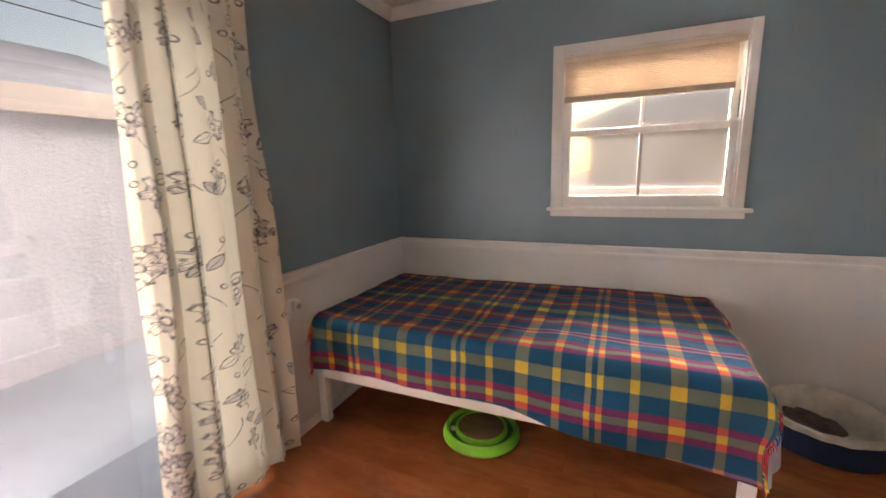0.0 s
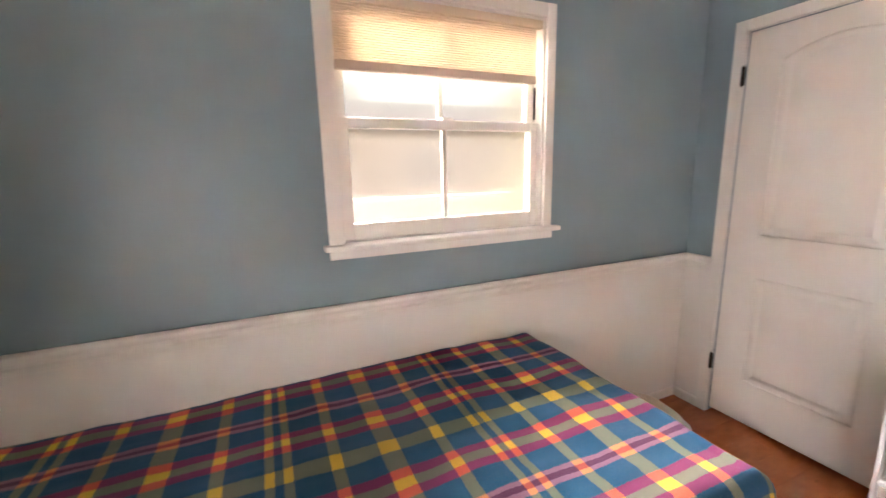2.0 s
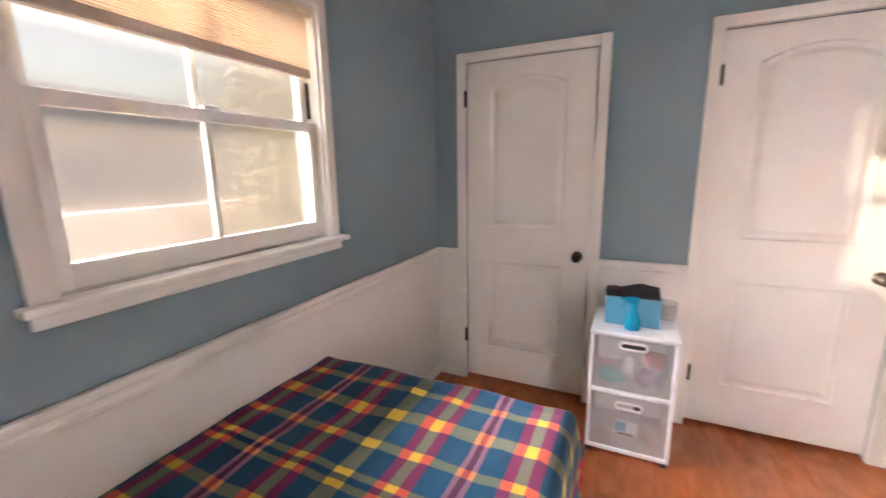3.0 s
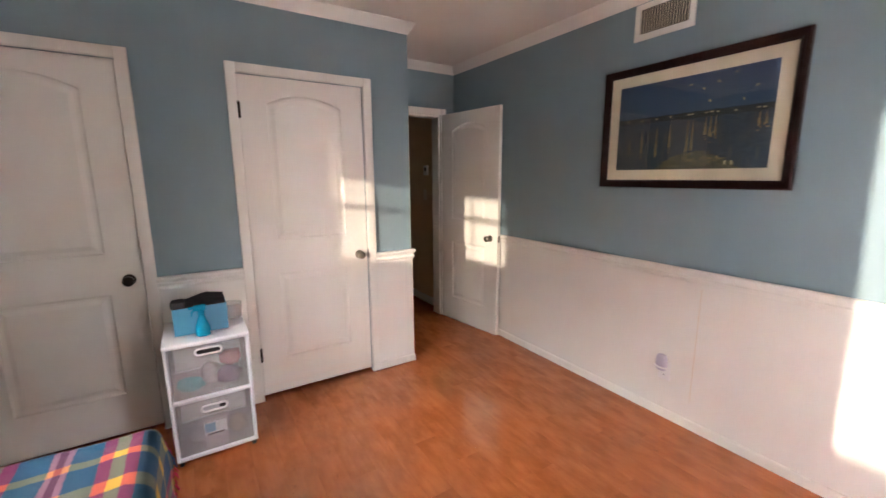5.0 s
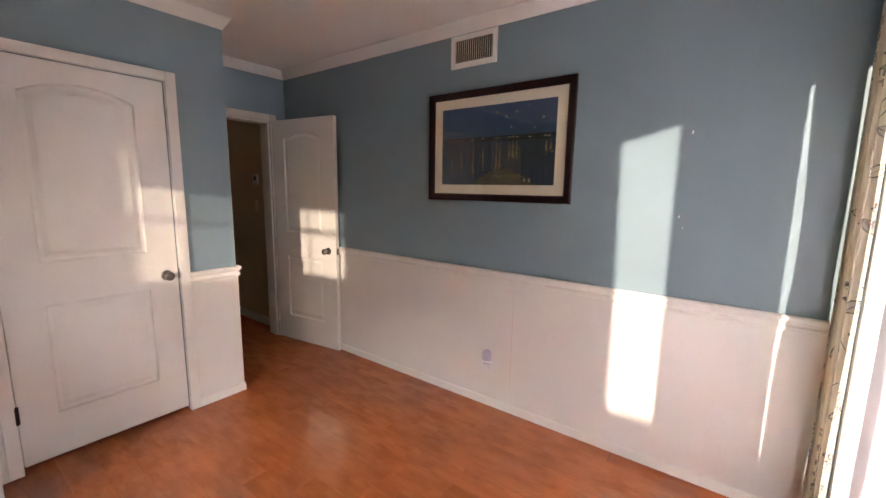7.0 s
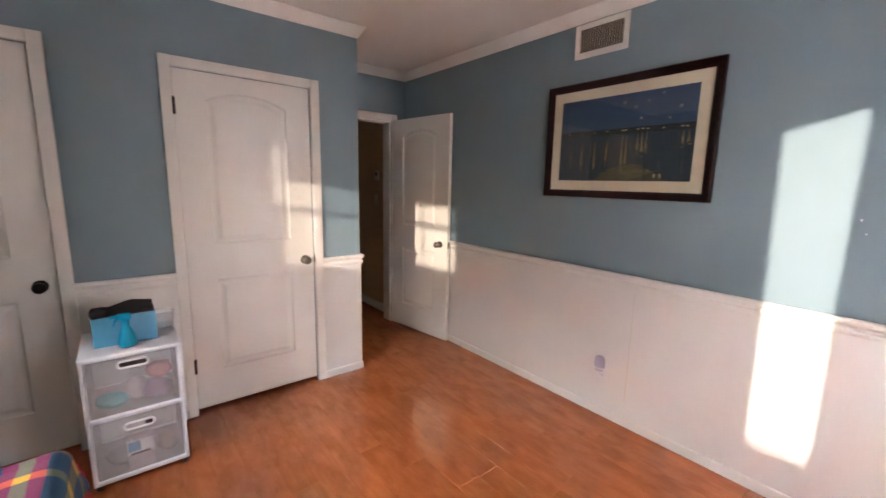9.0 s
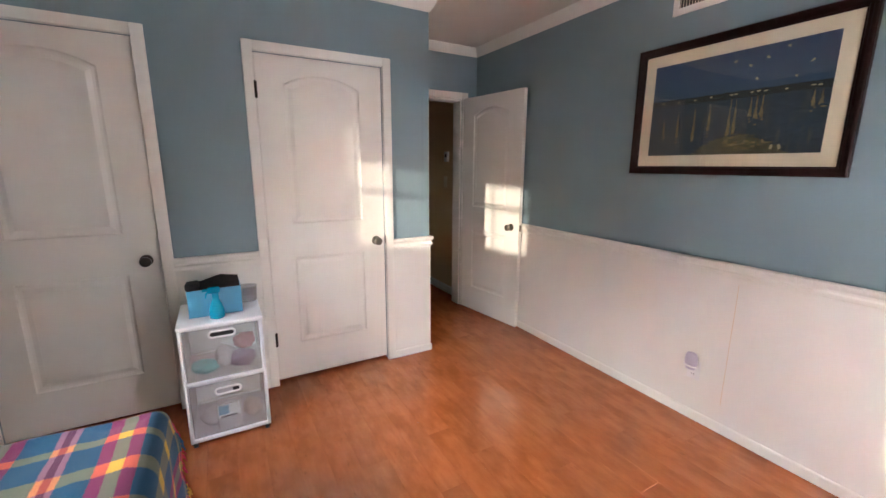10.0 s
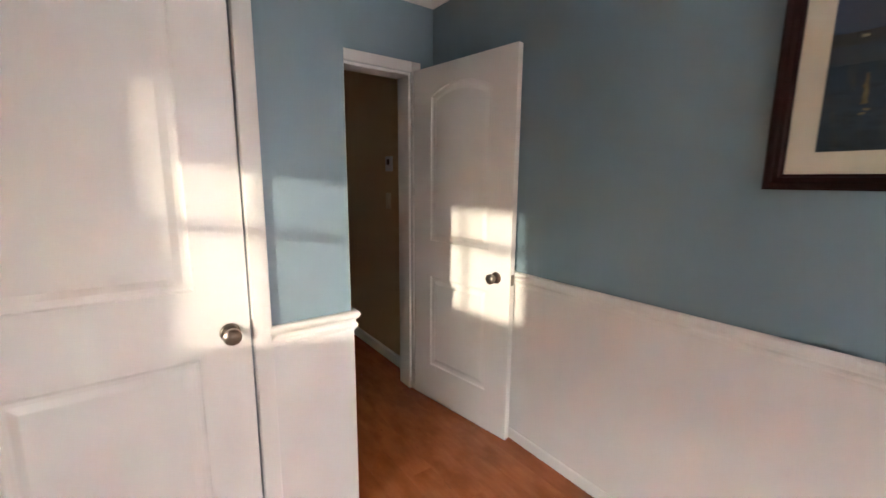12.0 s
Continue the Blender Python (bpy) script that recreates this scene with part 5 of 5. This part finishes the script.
part("display", boxed(2.962, 3.000, HY + 0.0222, HY + 0.0236, 1.515, 1.555, 0.001), BLACK, th, "dark display")
sw = thing("light_switch", (3.05, HY, 1.26), "beige rocker light switch on the hall wall", "light switch")
part("cover_plate", boxed(2.985, 3.055, HY + 0.0005, HY + 0.006, 1.195, 1.312, 0.003), MAT_BOARD, sw)
part("rocker", boxed(3.003, 3.037, HY + 0.0062, HY + 0.010, 1.220, 1.287, 0.002), MAT_BOARD, sw)

# patched nail holes on the blue wall
for x, z, s in ((-0.792, 1.744, 0.010), (-0.770, 1.345, 0.008), (-0.79, 1.29, 0.005)):
    bm = lathe(bmesh.new(), [(s * 0.55, 0), (s * 0.5, 0.0012), (s * 0.2, 0.0016)], Matrix.Translation((x, YS + 0.0003, z)) @ Matrix.Rotation(radians(-90), 4, "X") @ Matrix.Diagonal((0.7, 1.6, 1, 1)), 14)
    solid("filler_patch", bm, VINYL, (x, YS, z), "small white filler dab on the blue wall", "filler", group="filler dabs on the wall")

# ---- outdoors ----
GZ = -0.10
bm = bmesh.new()
box(bm, -300, 300, -300, 300, GZ - 0.5, GZ)
solid("ground", bm, SOIL, (0, 0, GZ), "dry bare ground round the house", "ground", kind="structure", smooth=0)
solid("patio", boxed(-3.80, XW - T - 0.002, -6, 5.0, GZ + 0.004, -0.02, 0.004), CONCRETE, (-2.6, 0, GZ), "pale concrete patio beside the house", "patio", kind="structure")
# Low slab in a darker concrete colour than the patio, out to x = -2.19.
solid("doorstep", boxed(-2.19, XW - T - 0.003, -2.4, 2.6, -0.019, -0.006, 0.003), mat("darker_concrete", (0.095, 0.108, 0.13), 0.8, var=0.1, coarse=1.5, fine=60, bump=0.3, dist=0.002), (-1.86, 0.1, -0.019), "darker concrete doorstep along the house", "doorstep", kind="structure")
nb = thing("neighbour_house", (-6.5, -1.5, GZ), "pale stucco neighbouring house with a grey roof", "house")
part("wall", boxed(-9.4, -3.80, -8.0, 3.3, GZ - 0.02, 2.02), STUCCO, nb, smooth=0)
bm = bmesh.new()
vs = [bm.verts.new(p) for p in ((-3.66, -8.2, 1.97), (-3.66, 3.45, 1.97), (-3.66, 3.45, 2.07), (-3.66, -8.2, 2.07), (-6.6, -8.2, 3.06), (-6.6, 3.45, 3.06), (-9.6, -8.2, 1.97), (-9.6, 3.45, 1.97))]
for q in ((0, 1, 2, 3), (3, 2, 5, 4), (4, 5, 7, 6), (0, 6, 7, 1)):
    bm.faces.new([vs[i] for i in q])
bm.faces.new([vs[i] for i in (1, 7, 5, 2)]), bm.faces.new([vs[i] for i in (0, 3, 4, 6)])
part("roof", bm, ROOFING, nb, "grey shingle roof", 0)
# Added eave board; its tan paints the sunlit glow along the wall's top.
part("eave_glow_band", boxed(-3.680, -3.645, -8.2, 3.45, 1.88, 2.075, 0.004), mat("tan_glow_band", (0.22, 0.175, 0.14), 0.8), nb, "eave board coloured tan for the glow on the wall top")
solid("garden_wall", boxed(-14, 16, 5.05, 5.20, GZ - 0.02, 1.165, 0.01), PINK_STUCCO, (0, 5.1, GZ), "low pink stucco garden wall", "garden wall", kind="structure")

# house over the road, seen hazily through the window; its lightened colours carry haze
oh = thing("house_opposite", (8, 19, GZ), "beige stucco house with an arched porch and grey roof", "house")
OY = 16.0
bm = boxed(-1.0, 1.6, OY, OY + 7, GZ - 0.02, 2.9)
box(bm, 3.4, 15, OY, OY + 7, GZ - 0.02, 2.9), box(bm, 1.6, 3.4, OY + 1.2, OY + 7, GZ - 0.02, 2.9)
n = 12
for k in range(n):
    a0, a1 = math.pi * k / n, math.pi * (k + 1) / n
    q = [bm.verts.new((2.5 - 0.9 * math.cos(a), y, 1.6 + 0.9 * math.sin(a))) for y in (OY, OY + 0.25) for a in (a0, a1)]
    t = [bm.verts.new((2.5 - 0.9 * math.cos(a), y, 2.9)) for y in (OY, OY + 0.25) for a in (a0, a1)]
    bm.faces.new((q[0], q[1], t[1], t[0])), bm.faces.new((q[2], q[3], t[3], t[2])), bm.faces.new((q[0], q[1], q[3], q[2]))
part("wall", bm, HAZED_STUCCO, oh, smooth=0)
bm = bmesh.new()
vs = [bm.verts.new(p) for p in ((-1.6, OY - 0.6, 2.86), (15.6, OY - 0.6, 2.86), (13, OY + 3.6, 4.5), (1.5, OY + 3.6, 4.5), (-1.6, OY + 7.6, 2.86), (15.6, OY + 7.6, 2.86))]
for q in ((0, 1, 2, 3), (3, 2, 5, 4), (0, 3, 4), (1, 5, 2), (0, 4, 5, 1)):
    bm.faces.new([vs[i] for i in q])
part("roof", bm, HAZED_ROOF, oh, "grey shingle roof", 0)
for x0, x1 in ((4.6, 6.6), (8.2, 10.4)):
    wi = part("window", boxed(x0, x1, OY - 0.03, OY - 0.005, 1.0, 2.2, 0.004), mat("far_hazed_window", (0.30, 0.30, 0.36), 0.3), oh, "house window lightened for haze")
    part("window_frame", boxed(x0 - 0.08, x1 + 0.08, OY - 0.06, OY - 0.032, 2.2, 2.3, 0.004), VINYL, wi)
    part("window_sill", boxed(x0 - 0.08, x1 + 0.08, OY - 0.08, OY - 0.032, 0.9, 1.0, 0.004), VINYL, wi)

LEAF = mat("olive_foliage", (0.10, 0.105, 0.04), 0.7, var=0.3, coarse=1.5, fine=8)
BARK = mat("grey_bark", (0.16, 0.12, 0.09), 0.9, var=0.2)


def tree(x, y, h, spread, seed, label):
    r = random.Random(seed)
    t = thing("tree", (x, y, GZ), label, "tree")
    bm = bmesh.new()
    tube(bm, [(x, y, GZ - 0.05), (x + 0.1, y, h * 0.25), (x - 0.05, y + 0.1, h * 0.5)], [0.20, 0.15, 0.10], 10)
    tips = []
    for k in range(9):
        a, rise = 2 * math.pi * k / 9 + r.uniform(-0.3, 0.3), r.uniform(0.55, 0.95)
        reach = spread * r.uniform(0.4, 0.85) * (1.25 - rise)
        tip = Vector((x + reach * math.cos(a), y + reach * math.sin(a), h * rise))
        tube(bm, [(x, y, h * r.uniform(0.25, 0.45)), Vector((x, y, h * 0.5)).lerp(tip, 0.5), tip], [0.09, 0.055, 0.02], 7)
        tips += [tip, Vector((x, y, h * 0.6)).lerp(tip, 0.6)]
    part("trunk", bm, BARK, t)
    verts, faces = [], []
    for tip in tips:
        for _ in range(150):
            d = Vector((r.gauss(0, 1), r.gauss(0, 1), r.gauss(0, 0.75)))
            c = tip + d * spread * 0.20
            u = Vector((r.gauss(0, 1), r.gauss(0, 1), r.gauss(0, 1))).normalized()
            v = u.orthogonal().normalized()
            s = r.uniform(0.07, 0.14)
            n0 = len(verts)
            verts += [c - u * s, c + v * s * 0.4 + Vector((0, 0, s * 0.2)), c + u * s, c - v * s * 0.4]
            faces.append((n0, n0 + 1, n0 + 2, n0 + 3))
    me = bpy.data.meshes.new("crown")
    me.from_pydata([p - HOME[t] for p in verts], [], faces)
    me.materials.append(LEAF)
    cr = new("crown", me)
    cr.parent = t
    tagged(cr, "loose olive-green leaves", kind="stuff")
    return t


tree(7.6, 10.6, 5.2, 2.4, 5, "olive-green garden tree behind the low wall")
tree(12.6, 13.5, 5.6, 2.6, 8, "olive-green garden tree beside the far house")
tree(3.6, 25.5, 7.0, 3.0, 11, "tall tree behind the far house")


def shrub(x0, x1, y0, y1, top, count, seed, label):
    """A loose evergreen mass: stems from the ground and thousands of small leaves in uneven clumps."""
    r = random.Random(seed)
    t = thing("shrub", ((x0 + x1) / 2, (y0 + y1) / 2, GZ), label, "shrub")
    bm = bmesh.new()
    clumps = []
    for k in range(26):
        cx, cy = r.uniform(x0, x1), r.uniform(y0, y1)
        cz = GZ + (top(cx) - GZ) * r.uniform(0.12, 0.94)
        clumps.append(Vector((cx, cy, cz)))
        if k % 3 == 0:
            tube(bm, [(cx * 0.7 + (x0 + x1) * 0.15, cy, GZ - 0.02), (cx * 0.85 + (x0 + x1) * 0.075, cy, cz * 0.5), (cx, cy, cz)], [0.035, 0.022, 0.008], 7)
    part("stems", bm, BARK, t)
    verts, faces = [], []
    for k in range(count):
        c = r.choice(clumps) + Vector((r.gauss(0, 0.24), r.gauss(0, 0.16), r.gauss(0, 0.20)))
        if c.z < GZ + 0.03 or c.z > top(c.x) or c.y > 5.0:
            continue
        u = Vector((r.gauss(0, 1), r.gauss(0, 1), r.gauss(0, 0.7))).normalized()
        v = u.orthogonal().normalized()
        q = r.uniform(0.020, 0.040)
        n0 = len(verts)
        verts += [c - u * q, c + v * q * 0.45 + Vector((0, 0, q * 0.2)), c + u * q, c - v * q * 0.45]
        faces.append((n0, n0 + 1, n0 + 2, n0 + 3))
    me = bpy.data.meshes.new("leaves")
    me.from_pydata([p - HOME[t] for p in verts], [], faces)
    me.materials.append(SHRUB_LEAF)
    lv = new("leaves", me)
    lv.parent = t
    tagged(lv, "dense olive leaves with haze tan painted in", kind="stuff")
    return t


# Olive leaf colour with the tan of haze and backlight mixed in.
SHRUB_LEAF = mat("hazed_olive_leaf", (0.15, 0.13, 0.07), 0.95, var=0.25, coarse=2.5, fine=9, spec=0.05)
shrub(1.95, 4.4, 4.15, 4.85, lambda x: 2.55 - 0.16 * (x - 1.75) + 0.22 * math.sin(3.1 * x), 16000, 17, "olive evergreen shrub, tinted tan for haze, in front of the pink wall")

# overhead wires
for k, (z, sag) in enumerate(((4.6, 0.35), (4.95, 0.30), (5.35, 0.30))):
    pts = [(-9.0 - 0.2 * k, -14 + 40 * i / 24, z - sag * (1 - (2 * i / 24 - 1) ** 2)) for i in range(25)]
    wr = solid("overhead_wire", tube(bmesh.new(), pts, 0.012, 6), BLACK, pts[12], "thin black overhead wire against the sky", "cable", group="overhead wires")
    tagged(wr, kind="structure")

# ---- floor ----
floor = solid("floor", boxed(XW - T, 6.2, YS - T, YN + T, -0.08, -0.0105), mat("subfloor", (0.06, 0.03, 0.02), 0.8), (0, 0, -0.01), "cherry laminate plank floor, glossy", "floor", kind="structure", smooth=0)
PW, PL = 0.130, 1.22


def plank_mesh(x0, x1, y0, y1):
    bm = bmesh.new()
    box(bm, x0, x1, y0, y1, -0.010, 0.0)
    top = [e for e in bm.edges if all(v.co.z > -0.001 for v in e.verts)]
    bmesh.ops.bevel(bm, geom=top, offset=0.0003, segments=1, affect="EDGES")
    me = bpy.data.meshes.new("plank")
    bm.to_mesh(me)
    bm.free()
    me.materials.append(LAMINATE)
    return me


shared = {}
rnd = random.Random(21)
row, y = 0, YS - 0.02
while y < YN + 0.02:
    x = XW - 0.09 - rnd.uniform(0.1, PL - 0.1)
    xe = 6.1 if y < 0.45 else XD + T
    while x < xe:
        a, b = max(x, XW - 0.09), min(x + PL, xe)
        if b - a > 0.03:
            ln = round(b - a, 2)
            if ln not in shared:
                shared[ln] = plank_mesh(0.0002, ln - 0.0002, 0.0001, PW - 0.0001)
            p = new("plank", shared[ln])
            p.location = (a, y, 0.01)
            p.parent = floor
        x += PL
    y += PW
    row += 1
